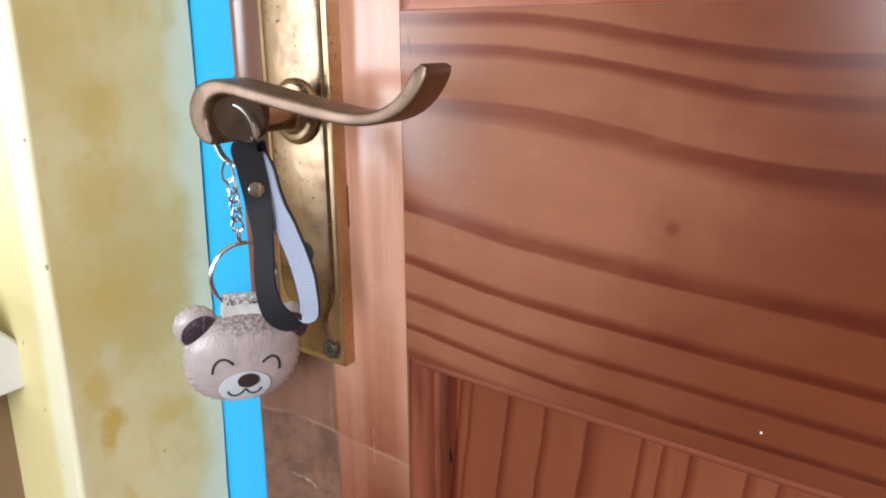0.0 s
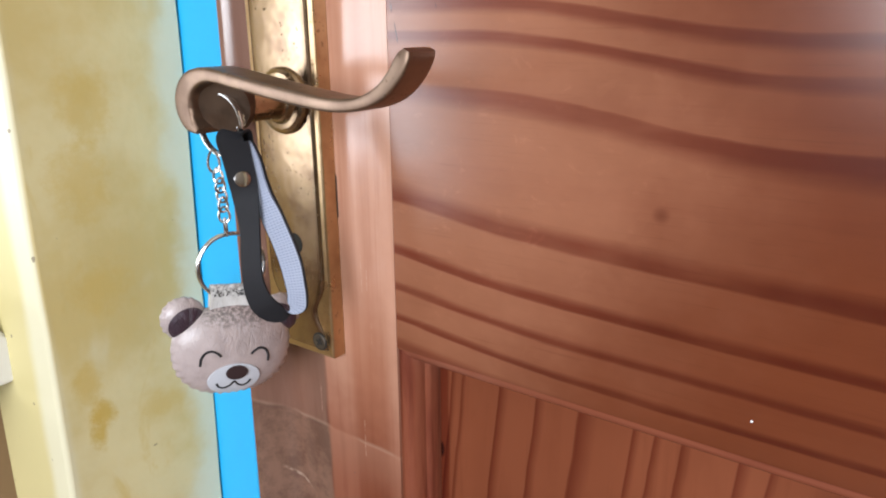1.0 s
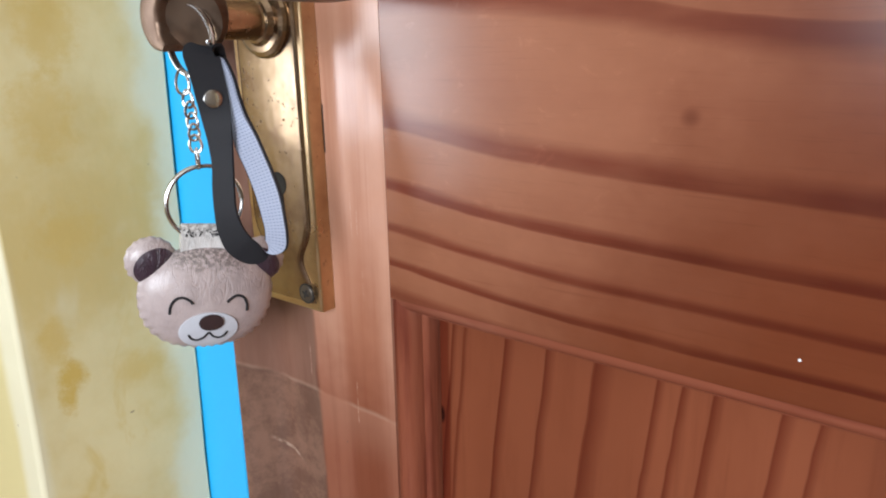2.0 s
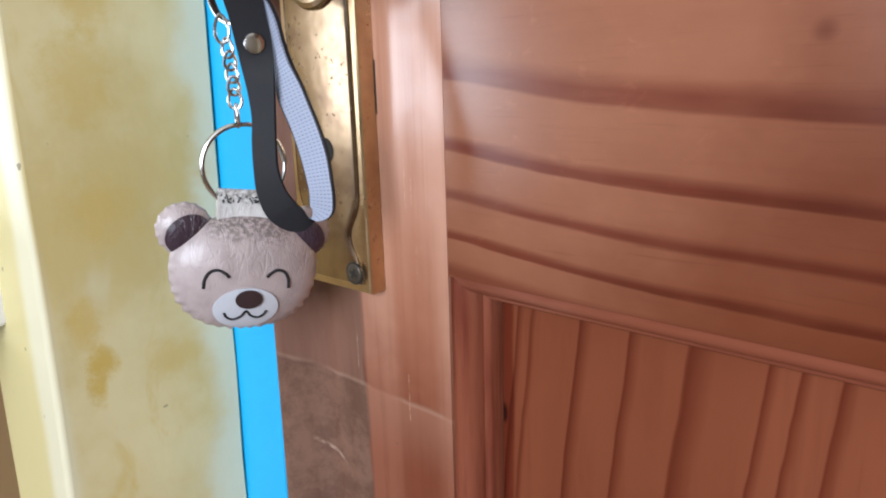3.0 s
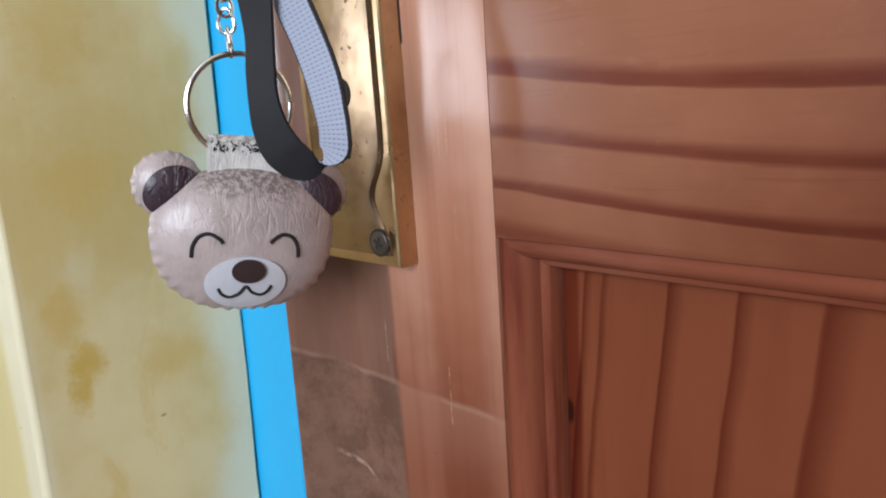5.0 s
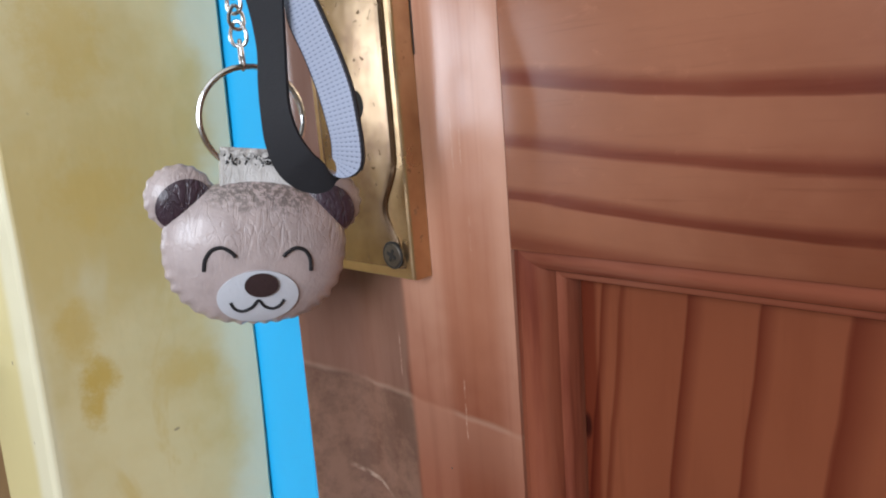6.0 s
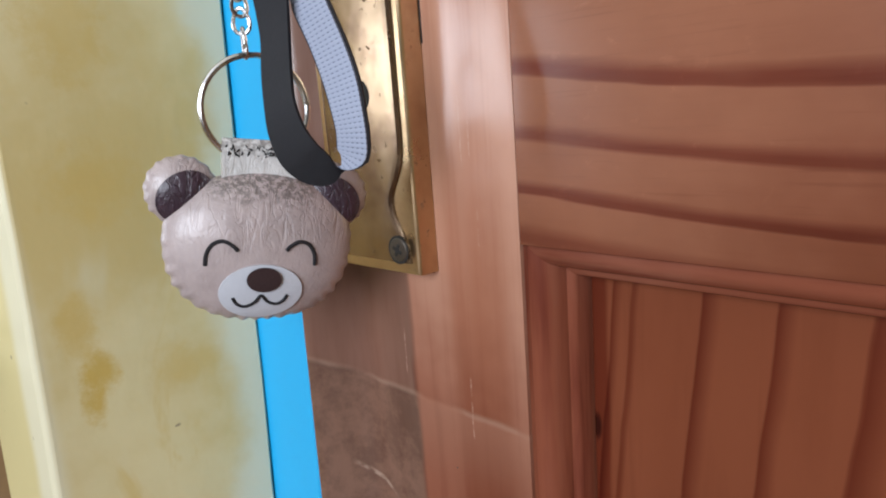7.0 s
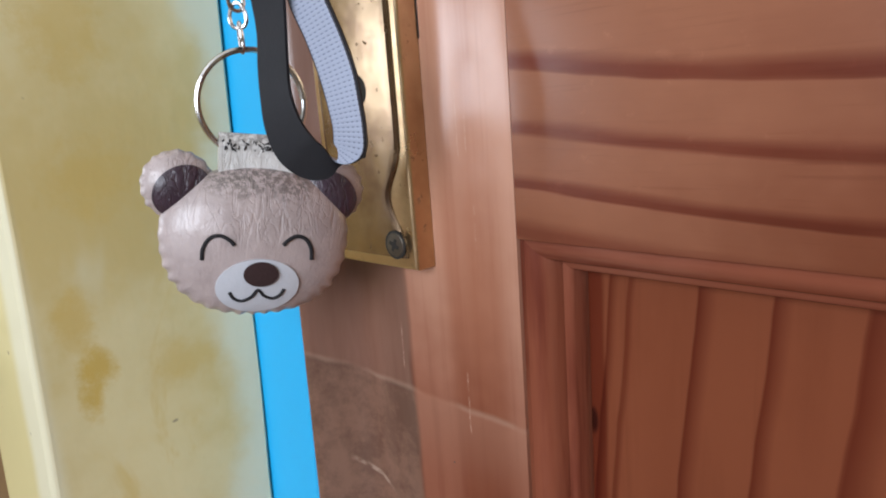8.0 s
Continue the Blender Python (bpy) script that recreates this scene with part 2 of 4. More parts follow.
def panel_wood():
    """Varnished pine panel with wavering upright rings."""
    m = material("pine_panel", PALE, 0.55, coat=0.7, coat_rough=0.22)
    m.node_tree.nodes["Principled BSDF"].inputs["Specular IOR Level"].default_value = 0.0
    n = Nodes(m)
    x, y, z = n.xyz()
    sway = n.math("MULTIPLY_ADD", n.noise(5, 2, 0.5, (1.2, 1, 1.3), vector=n.co), 0.05, -0.025)
    u = n.math("MULTIPLY", n.math("ADD", x, sway), 56.0)
    u = n.math("ADD", u, n.math("MULTIPLY", n.noise(22, 2, 0.5, (1, 1, 0.1)), 2.0))
    saw = n.math("FRACT", u)
    pale, line = (0.172, 0.049, 0.0220), (0.092, 0.0165, 0.0078)
    far = n.ramp(saw, [(0.0, pale), (0.5, (0.150, 0.043, 0.020)), (0.90, (0.135, 0.036, 0.0165)), (0.955, line), (0.975, line), (1.0, pale)])
    # growth rings near the lock stile, sharp on one side
    near = n.math("ADD", n.math("MULTIPLY_ADD", n.math("SUBTRACT", z, 0.845), -0.085, x), n.math("MULTIPLY_ADD", n.noise(26, 3, 0.6, (0.6, 1, 0.8)), 0.0034, -0.0017))
    stops = []
    for ring, wide in ((0.0145, 0.0025), (0.0200, 0.002), (0.0385, 0.0045), (0.0557, 0.004), (0.0738, 0.008), (0.0955, 0.003), (0.1035, 0.003), (0.1135, 0.0035), (0.1325, 0.0045), (0.1425, 0.003)):
        stops += [((ring - 0.0003) / 0.17, pale), (ring / 0.17, line), ((ring + wide) / 0.17, pale)]
    col = n.mix(n.grey(x, 0.155, 0.162), n.ramp(n.math("DIVIDE", near, 0.17), stops), far)
    col = n.mix(n.math("MULTIPLY", n.grey(n.noise(14, 4, 0.6, (1, 1, 0.3)), 0.4, 0.7), 0.45), col, n.mix(1.0, col, (0.78, 0.66, 0.6), "MULTIPLY"))
    tone = n.noise(1, 0, 0.5, (34, 0, 1.5))
    col = n.mix(n.math("MULTIPLY", n.grey(tone, 0.35, 0.65), 0.5), col, n.mix(1.0, col, (1.22, 1.30, 1.35), "MULTIPLY"))
    col = n.mix(n.math("MULTIPLY", n.grey(n.noise(70, 4, 0.65, (1, 1, 0.2)), 0.45, 0.75), 0.3), col, n.mix(1.0, col, (0.75, 0.66, 0.62), "MULTIPLY"))
    # resin knot by the moulding
    spot = n.math("ADD", n.math("POWER", n.math("DIVIDE", n.math("SUBTRACT", x, 0.0112), 0.0014), 2.0), n.math("POWER", n.math("DIVIDE", n.math("SUBTRACT", z, 0.8310), 0.0040), 2.0))
    col = n.mix(n.math("MULTIPLY", n.math("SUBTRACT", 1.0, n.grey(spot, 0.2, 1.6)), 0.85), col, (0.022, 0.006, 0.005))
    # the strip next to the moulding is darker and redder
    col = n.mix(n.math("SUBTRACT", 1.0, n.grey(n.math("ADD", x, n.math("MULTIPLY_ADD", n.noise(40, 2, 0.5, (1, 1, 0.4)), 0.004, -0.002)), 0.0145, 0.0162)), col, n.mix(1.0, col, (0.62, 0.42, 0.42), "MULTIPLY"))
    col = n.mix(n.math("MULTIPLY", n.grey(n.noise(200, 4, 0.6, (1, 1, 0.05)), 0.5, 0.8), 0.3), col, MID)
    n.colour(col)
    n.rough(n.math("MULTIPLY_ADD", n.noise(40, 4, 0.6), 0.2, 0.45))
    n.bump(n.noise(260, 4, 0.6, (1, 1, 0.06)), 0.1, 0.0006)
    return m


def moulding_wood(name, grain):
    m = material(name, (0.40, 0.15, 0.085), 0.55, coat=0.7, coat_rough=0.22)
    m.node_tree.nodes["Principled BSDF"].inputs["Specular IOR Level"].default_value = 0.0
    n = Nodes(m)
    col = n.mix(n.grey(n.noise(120, 4, 0.6, grain), 0.42, 0.72), (0.205, 0.060, 0.032), (0.115, 0.0240, 0.0135))
    # rubbed wear and painted sheen lift the colour near the handle
    col = n.mix(n.math("POWER", wear_and_sheen(n), 4.0), col, n.mix(1.0, col, (1.9, 3.0, 4.0), "MULTIPLY"))
    n.colour(col)
    n.bump(n.noise(240, 3, 0.6, grain), 0.1, 0.0005)
    return m


def sponged_yellow(name="yellow_sponged_paint"):
    """Hand-sponged yellow wall paint with ochre blotches, brushed unevenly."""
    m = material(name, (0.6, 0.5, 0.2), 0.55)
    n = Nodes(m)
    x, y, z = n.xyz()
    base = n.mix(n.grey(n.noise(13, 5, 0.62), 0.34, 0.66), (0.64, 0.55, 0.30), (0.54, 0.42, 0.17))
    col = n.mix(n.math("MULTIPLY", n.grey(n.noise(30, 4, 0.6, (1, 1, 0.55), 0.8), 0.56, 0.70), 0.6), base, (0.52, 0.35, 0.08))
    col = n.mix(n.math("MULTIPLY", n.grey(n.noise(21, 4, 0.65, (1, 1, 0.45)), 0.54, 0.72), 0.6), col, (0.66, 0.63, 0.44))
    # paler wash brushed along the door frame
    wash = n.grey(n.math("ADD", n.math("MULTIPLY_ADD", z, -0.031, y), n.math("MULTIPLY_ADD", n.noise(28, 4, 0.6), 0.03, -0.015)), -0.058, -0.046)
    col = n.mix(n.math("MULTIPLY", wash, 0.75), col, (0.66, 0.66, 0.50))
    # cream worn strip along the outer corner, plain yellow past it
    front = n.math("SUBTRACT", 1.0, n.grey(x, -0.1275, -0.1263))
    strip = n.grey(n.math("ADD", x, n.math("MULTIPLY_ADD", n.noise(20, 3), 0.008, -0.004)), -0.148, -0.138)
    col = n.mix(front, col, n.mix(strip, (0.60, 0.52, 0.255), (0.67, 0.63, 0.44)))
    # hand-dabbed ochre: place along the reveal, height, size across and up
    warp = n.math("MULTIPLY_ADD", n.noise(120, 5, 0.7), 5.0, -2.5)
    for dy, dz, ry, rz, amount in ((-0.0655, 0.8440, 0.0050, 0.0065, 0.9), (-0.0690, 0.8345, 0.0032, 0.0080, 0.9), (-0.0700, 0.8600, 0.0055, 0.0100, 0.6), (-0.0400, 0.8400, 0.0100, 0.0060, 0.4),
                                   (-0.0520, 0.9860, 0.0090, 0.0140, 0.5), (-0.0590, 0.9520, 0.0100, 0.0160, 0.5), (-0.0560, 0.9050, 0.0120, 0.0110, 0.45)):
        a = n.math("POWER", n.math("DIVIDE", n.math("SUBTRACT", y, dy), ry), 2.0)
        b = n.math("POWER", n.math("DIVIDE", n.math("SUBTRACT", z, dz), rz), 2.0)
        spot = n.math("SUBTRACT", 1.0, n.grey(n.math("ADD", n.math("ADD", a, b), warp), -0.2, 2.2))
        spot = n.math("MULTIPLY", spot, n.grey(x, -0.1275, -0.1263))
        col = n.mix(n.math("MULTIPLY", spot, amount), col, (0.52, 0.35, 0.075))
    specks = n.grey(n.noise(190, 1, 0.4), 0.80, 0.83)
    col = n.mix(n.math("MULTIPLY", specks, 0.8), col, (0.20, 0.15, 0.10))
    n.colour(col)
    n.bump(n.noise(45, 4, 0.6, (1, 1, 0.6)), 0.22, 0.0015)
    return m


def brass(name, rough=0.22, clean=(0.37, 0.265, 0.170), dull=(0.235, 0.155, 0.105), specks=0.6):
    """Lacquered brass, tarnished in places."""
    m = material(name, (0.78, 0.55, 0.25), rough, 1.0)
    n = Nodes(m)
    col = n.mix(n.grey(n.noise(60, 4, 0.6), 0.4, 0.7), clean, dull)
    spots = n.grey(n.noise(520, 2, 0.5), 0.65, 0.69)
    spots = n.math("MULTIPLY", spots, n.grey(n.noise(70, 2), 0.46, 0.6))
    col = n.mix(n.math("MULTIPLY", spots, specks), col, (0.16, 0.09, 0.05))
    n.colour(col)
    n.rough(n.math("ADD", n.math("MULTIPLY_ADD", n.noise(90, 4, 0.6), 0.2, rough - 0.1), n.math("MULTIPLY", spots, 0.4)))
    n.bump(n.noise(32, 3, 0.5), 0.35, 0.0018)
    return m


def plain(name, colour, rough, grain=120.0, amount=0.25, bump=0.15, metal=0.0, coat=0.0, distance=0.0004):
    m = material(name, colour, rough, metal, coat)
    n = Nodes(m)
    n.colour(n.mix(n.math("MULTIPLY", n.noise(grain, 4, 0.6), amount * 2), colour, tuple(c * 0.55 for c in colour)))
    n.bump(n.noise(grain * 3, 4, 0.6), bump, distance)
    return m


def faux_leather(name, colour, soot=None, heavy=0.75, relief=0.45):
    """Creased glossy imitation leather; soot: a height from which it is scuffed grey-black, in the thing's own axes."""
    m = material(name, colour, 0.36, coat=0.45, coat_rough=0.25)
    n = Nodes(m)
    x, y, z = n.xyz()
    col = n.mix(n.grey(n.noise(90, 4, 0.6), 0.35, 0.7), colour, tuple(c * 0.80 for c in colour))
    if soot is not None:
        spread = n.grey(n.math("ADD", z, n.math("MULTIPLY_ADD", n.noise(260, 4, 0.75), 0.010, -0.005)), soot, soot + 0.006)
        dirt = n.math("MULTIPLY", spread, n.grey(n.noise(750, 4, 0.75), 0.42, 0.56))
        dirt = n.math("MULTIPLY", dirt, n.math("SUBTRACT", 1.0, n.grey(n.math("ABSOLUTE", x), 0.010, 0.016)))
        col = n.mix(n.math("MULTIPLY", dirt, heavy), col, (0.07, 0.06, 0.052))
    n.colour(col)
    # stretched creases and pebbled grain
    crease = n.math("SUBTRACT", 1.0, n.grey(n.math("ABSOLUTE", n.math("SUBTRACT", n.noise(230, 3, 0.55, (1.5, 1, 0.5), 0.9), 0.5)), 0.0, 0.06))
    wide = n.math("SUBTRACT", 1.0, n.grey(n.math("ABSOLUTE", n.math("SUBTRACT", n.noise(120, 2, 0.5, (1.6, 1, 0.42), 0.6), 0.5)), 0.0, 0.07))
    wide = n.math("MULTIPLY", wide, n.grey(n.noise(45, 2), 0.40, 0.62))
    brow = n.math("MULTIPLY_ADD", n.grey(n.math("ADD", z, n.math("MULTIPLY_ADD", n.noise(60, 2), 0.012, -0.006)), -0.004, 0.006), 0.8, 0.2)
    folds = n.math("MULTIPLY", n.math("ADD", n.math("MULTIPLY", crease, -0.35), n.math("MULTIPLY", wide, -0.40)), brow)
    n.bump(n.math("ADD", folds, n.math("MULTIPLY", n.noise(800, 3, 0.6), 0.5)), relief, 0.0006)
    return m


def webbing():
    """Woven grey-white nylon tape; its weave follows the tape's own coordinates."""
    m = material("grey_webbing", (0.52, 0.55, 0.62), 0.75)
    n = Nodes(m)
    uv = n.t.nodes.new("ShaderNodeUVMap").outputs[0]
    u, v, w = n.xyz(uv)
    a = n.math("SINE", n.math("MULTIPLY_ADD", u, 2 * math.pi * 6, n.math("MULTIPLY", n.noise(300, 2), 1.5)))
    row = n.math("ABSOLUTE", n.math("SUBTRACT", n.math("FRACT", n.math("MULTIPLY", v, 92.0)), 0.5))
    rib = n.grey(row, 0.10, 0.5)
    holes = n.math("MULTIPLY", n.grey(row, 0.34, 0.48), n.grey(a, -0.4, 0.7))
    n.colour(n.mix(n.math("MAXIMUM", n.math("MULTIPLY", holes, 0.85), n.math("MULTIPLY", n.grey(row, 0.30, 0.48), 0.08)), (0.315, 0.35, 0.45), (0.05, 0.06, 0.10)))
    n.bump(n.math("SUBTRACT", 1.0, n.math("ADD", n.math("MULTIPLY", rib, 0.4), holes)), 0.25, 0.0005)
    return m


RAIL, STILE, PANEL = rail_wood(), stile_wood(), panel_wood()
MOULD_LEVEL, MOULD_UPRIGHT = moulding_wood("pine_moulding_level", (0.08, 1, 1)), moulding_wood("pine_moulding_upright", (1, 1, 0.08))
YELLOW = sponged_yellow()
PALE_EDGE = plain("pale_worn_paint", (0.80, 0.76, 0.52), 0.6, 60, 0.2, 0.3, distance=0.001)
BLUE = plain("sky_blue_gloss_paint", (0.015, 0.40, 0.77), 0.45, 60, 0.07, 0.2)
BRASS, BRASS_WORN = brass("lacquered_brass", 0.22), brass("worn_brass", 0.46, (0.25, 0.172, 0.125), (0.17, 0.112, 0.082), 0.15)
# plate rim: the door's warm reflection is put into a lighter, yellower brass
BRASS_RIM = brass("wood_reflecting_brass", 0.30, (0.58, 0.415, 0.245), (0.47, 0.32, 0.185), 0.35)
# darker brass for the lever's hollow, its shade put into the colour
HOLLOW_BRASS = brass("hollow_shade_brass", 0.45, (0.13, 0.09, 0.065), (0.07, 0.048, 0.035))
STEEL = plain("nickel_steel", (0.62, 0.61, 0.60), 0.2, 200, 0.15, 0.05, 1.0)
SCREW = plain("dull_screw_steel", (0.20, 0.175, 0.15), 0.46, 400, 0.5, 0.3, 1.0)
SLOT = plain("screw_recess_shade", (0.015, 0.013, 0.012), 0.7)
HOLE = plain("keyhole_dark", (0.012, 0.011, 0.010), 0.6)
LEATHER = plain("black_leather", (0.012, 0.012, 0.015), 0.66, 500, 0.3, 0.25)
LEATHER.node_tree.nodes["Principled BSDF"].inputs["Specular IOR Level"].default_value = 0.28
WEB = webbing()
STITCH = plain("black_thread", (0.012, 0.011, 0.014), 0.85, 1500, 0.3, 0.5)
FUR = faux_leather("taupe_imitation_leather", (0.43, 0.355, 0.345), 0.0070, 0.72, 0.5)
EAR_PATCH = faux_leather("plum_imitation_leather", (0.042, 0.022, 0.036), None, 0.75, 1.0)
MUZZLE = plain("white_felt", (0.55, 0.57, 0.62), 0.8, 300, 0.12, 0.3)
NOSE = plain("brown_felt", (0.034, 0.013, 0.013), 0.8, 400, 0.3, 0.3)
TAG = faux_leather("pale_tag_leather", (0.66, 0.65, 0.63), 0.0190, 0.6)
WHITE = plain("white_plastic", (0.80, 0.80, 0.80), 0.4, 20, 0.06, 0.1)
BROWN = plain("brown_cabinet_wood", (0.30, 0.19, 0.105), 0.5, 30, 0.3, 0.2)
PLASTER = plain("white_plaster", (0.62, 0.62, 0.61), 0.8, 15, 0.1, 0.2)
# unseen south and east walls, darkened so the varnish reflects less
OCHRE = plain("unseen_dark_plaster", (0.15, 0.115, 0.08), 0.8, 15, 0.1, 0.2)
CEILING = plain("white_ceiling_paint", (0.8, 0.8, 0.78), 0.8, 15, 0.06, 0.1)
# unseen floor, darkened for the same low reflections
FLOOR = plain("brown_floor_wood", (0.16, 0.09, 0.05), 0.5, 12, 0.3, 0.1)

# ---- builders ----


def part(name, bm, mat, parent=None, label="", smooth=False):
    me = bpy.data.meshes.new(name)
    bmesh.ops.recalc_face_normals(bm, faces=bm.faces)
    if smooth:
        for f in bm.faces:
            f.smooth = True
        for e in bm.edges:
            if len(e.link_faces) == 2 and e.calc_face_angle() > 0.75:
                e.smooth = False
    bm.to_mesh(me)
    bm.free()
    for m in mat if isinstance(mat, (list, tuple)) else [mat]:
        me.materials.append(m)
    ob = new(name, me)
    ob.parent = parent
    return tagged(ob, label)


def empty(name, m, label, category, kind=""):
    ob = new(name)
    ob.matrix_world = m
    ob.empty_display_size = 0.02
    return tagged(ob, label, category, kind=kind)


def block(x0, x1, y0, y1, z0, z1, bevel=0.0, seg=2):
    bm = bmesh.new()
    bmesh.ops.create_cube(bm, size=1)
    for v in bm.verts:
        v.co = Vector(((x0 + x1) / 2 + v.co.x * (x1 - x0), (y0 + y1) / 2 + v.co.y * (y1 - y0), (z0 + z1) / 2 + v.co.z * (z1 - z0)))
    if bevel:
        bmesh.ops.bevel(bm, geom=bm.edges[:], offset=bevel, segments=seg, affect="EDGES", profile=0.5)
    return bm


def smooth_path(points, n):
    """Points along a Catmull-Rom curve through the given ones."""
    ps = [Vector(p) for p in points]
    ps = [2 * ps[0] - ps[1]] + ps + [2 * ps[-1] - ps[-2]]
    out = []
    for i in range(1, len(ps) - 2):
        for k in range(n):
            t = k / n
            a, b, c, d = ps[i - 1:i + 3]
            out.append(0.5 * (2 * b + (c - a) * t + (2 * a - 5 * b + 4 * c - d) * t * t + (3 * b - a - 3 * c + d) * t ** 3))
    return out + [ps[-2]]


def tube(points, radius, sides=8, closed=False, bm=None):
    bm = bm or bmesh.new()
    ps = [Vector(p) for p in points]
    n = len(ps)
    rings, up = [], None
    for i, p in enumerate(ps):
        a, b = (ps[i - 1], ps[(i + 1) % n]) if closed else (ps[max(i - 1, 0)], ps[min(i + 1, n - 1)])
        t = (b - a).normalized()
        up = up or (Vector((0, 0, 1)) if abs(t.z) < 0.9 else Vector((1, 0, 0)))
        side = t.cross(up).normalized()
        up = side.cross(t).normalized()
        r = radius(i / max(n - 1, 1)) if callable(radius) else radius
        rings.append([bm.verts.new(p + r * (math.cos(2 * math.pi * k / sides) * side + math.sin(2 * math.pi * k / sides) * up)) for k in range(sides)])
    for i in range(n if closed else n - 1):
        a, b = rings[i], rings[(i + 1) % n]
        for k in range(sides):
            bm.faces.new((a[k], a[(k + 1) % sides], b[(k + 1) % sides], b[k]))
    if not closed:
        bm.faces.new(rings[0]), bm.faces.new(rings[-1])
    return bm


def lathe(profile, m=None, sides=32):
    """A turned solid: (radius, height) pairs about z, then placed by m."""
    bm = bmesh.new()
    rows = [[bm.verts.new((r * math.cos(2 * math.pi * k / sides), r * math.sin(2 * math.pi * k / sides), h)) for k in range(sides)] for r, h in profile]
    for a, b in zip(rows, rows[1:]):
        for k in range(sides):
            bm.faces.new((a[k], a[(k + 1) % sides], b[(k + 1) % sides], b[k]))
    bm.faces.new(rows[0]), bm.faces.new(rows[-1])
    if m:
        bmesh.ops.transform(bm, matrix=m, verts=bm.verts)
    return bm


def slab(outline, y0, y1, bevel=0.0, bm=None, seg=2):
    """A flat plate: an outline in x and z, from depth y0 (front) to y1 (back), its front edge rounded."""
    bm = bm or bmesh.new()
    front = [bm.verts.new((x, y0, z)) for x, z in outline]
    back = [bm.verts.new((x, y1, z)) for x, z in outline]
    f = bm.faces.new(front)
    bm.faces.new(back[::-1])
    n = len(outline)
    for i in range(n):
        bm.faces.new((front[i], back[i], back[(i + 1) % n], front[(i + 1) % n]))
    if bevel:
        bmesh.ops.recalc_face_normals(bm, faces=bm.faces)
        bmesh.ops.bevel(bm, geom=list(f.edges), offset=bevel, segments=seg, affect="EDGES", profile=0.5)
    return bm


# ---- the room ----
DOOR_L, DOOR_R, DOOR_T = -0.0825, 0.6625, 2.02
REVEAL_X, FRONT_Y = -0.1266, -0.0824

part("floor", block(-1.6, 1.9, -2.2, 0.25, -0.1, 0), FLOOR)
part("ceiling", block(-1.7, 2.0, -2.3, 0.3, 2.45, 2.55), CEILING)
part("wall_east", block(1.9, 2.0, -2.2, 0.25, 0, 2.45), OCHRE)


def joined(boxes):
    bm = bmesh.new()
    for box in boxes:
        b = block(*box)
        tmp = bpy.data.meshes.new("tmp")
        b.to_mesh(tmp)
        b.free()
        bm.from_mesh(tmp)
        bpy.data.meshes.remove(tmp)
    return bm


part("wall_west", joined([(-1.7, -1.6, y0, y1, z0, z1) for y0, y1, z0, z1 in ((-2.2, -2.15, 0, 2.45), (-0.25, 0.25, 0, 2.45), (-2.15, -0.25, 0, 0.06), (-2.15, -0.25, 1.30, 2.45))]), PLASTER)
part("wall_south", joined([(x0, x1, -2.3, -2.2, z0, z1) for x0, x1, z0, z1 in ((-1.7, 0.0, 0, 2.45), (1.4, 2.0, 0, 2.45), (0.0, 1.4, 0, 0.93), (0.0, 1.4, 2.13, 2.45))]), OCHRE)
for o, text in (("floor", "unseen brown floor that closes the room, kept dark"), ("ceiling", "plain white painted ceiling"), ("wall_south", "unseen tan wall with a window opening, kept dark to dim reflections"),
                ("wall_east", "unseen tan wall, kept dark to dim reflections"), ("wall_west", "unseen white plaster wall with the opening of the added low window")):
    tagged(bpy.data.objects[o], text, o.split("_")[0], kind="structure")

# frame in the west wall of an unseen low window, added for reflections
window = empty("sheen_window", pose(-1.65, -1.20, 0.68), "unseen low window, added for the bright sheen on door and plate", "window", "structure")
for y0, y1, z0, z1 in ((-0.95, -0.91, -0.62, 0.62), (0.91, 0.95, -0.62, 0.62), (-0.91, 0.91, -0.62, -0.58), (-0.91, 0.91, 0.58, 0.62)):
    part("window_frame", block(-0.03, 0.03, y0, y1, z0, z1, 0.004), WHITE, window)

window = empty("window_2", pose(0.70, -2.25, 1.53), "white framed window in the plain tan wall", "window", "structure")
for x0, x1, z0, z1 in ((-0.70, -0.66, -0.60, 0.60), (0.66, 0.70, -0.60, 0.60), (-0.66, 0.66, -0.60, -0.56), (-0.66, 0.66, 0.56, 0.60)):
    part("window_frame", block(x0, x1, -0.03, 0.03, z0, z1, 0.004), WHITE, window)

# the yellow wall beside the door: its reveal draws in towards the frame
def leaning(outline, levels, name, mat, amount=0.0):
    """An upright of the given plan, out of plumb: it leans into the room lower down."""
    bm = bmesh.new()
    rows = []
    for z in levels:
        low = 0.031 * (min(max(z, 0.55), 1.4) - 0.9)
        row = []
        for x, y in outline:
            near = 1.0 if -0.2 < x and y < 0.0 else 0.0
            row.append(bm.verts.new((x + near * amount * noise.noise(Vector((7.0, y * 20, z * 16))), y + (low if y < 0.05 else 0) + near * amount * noise.noise(Vector((3.0, x * 20, z * 22))), z)))
        rows.append(row)
    for a, b in zip(rows, rows[1:]):
        for k in range(len(outline)):
            bm.faces.new((a[k], a[(k + 1) % len(outline)], b[(k + 1) % len(outline)], b[k]))
    bm.faces.new(rows[0]), bm.faces.new(rows[-1])
    return bm


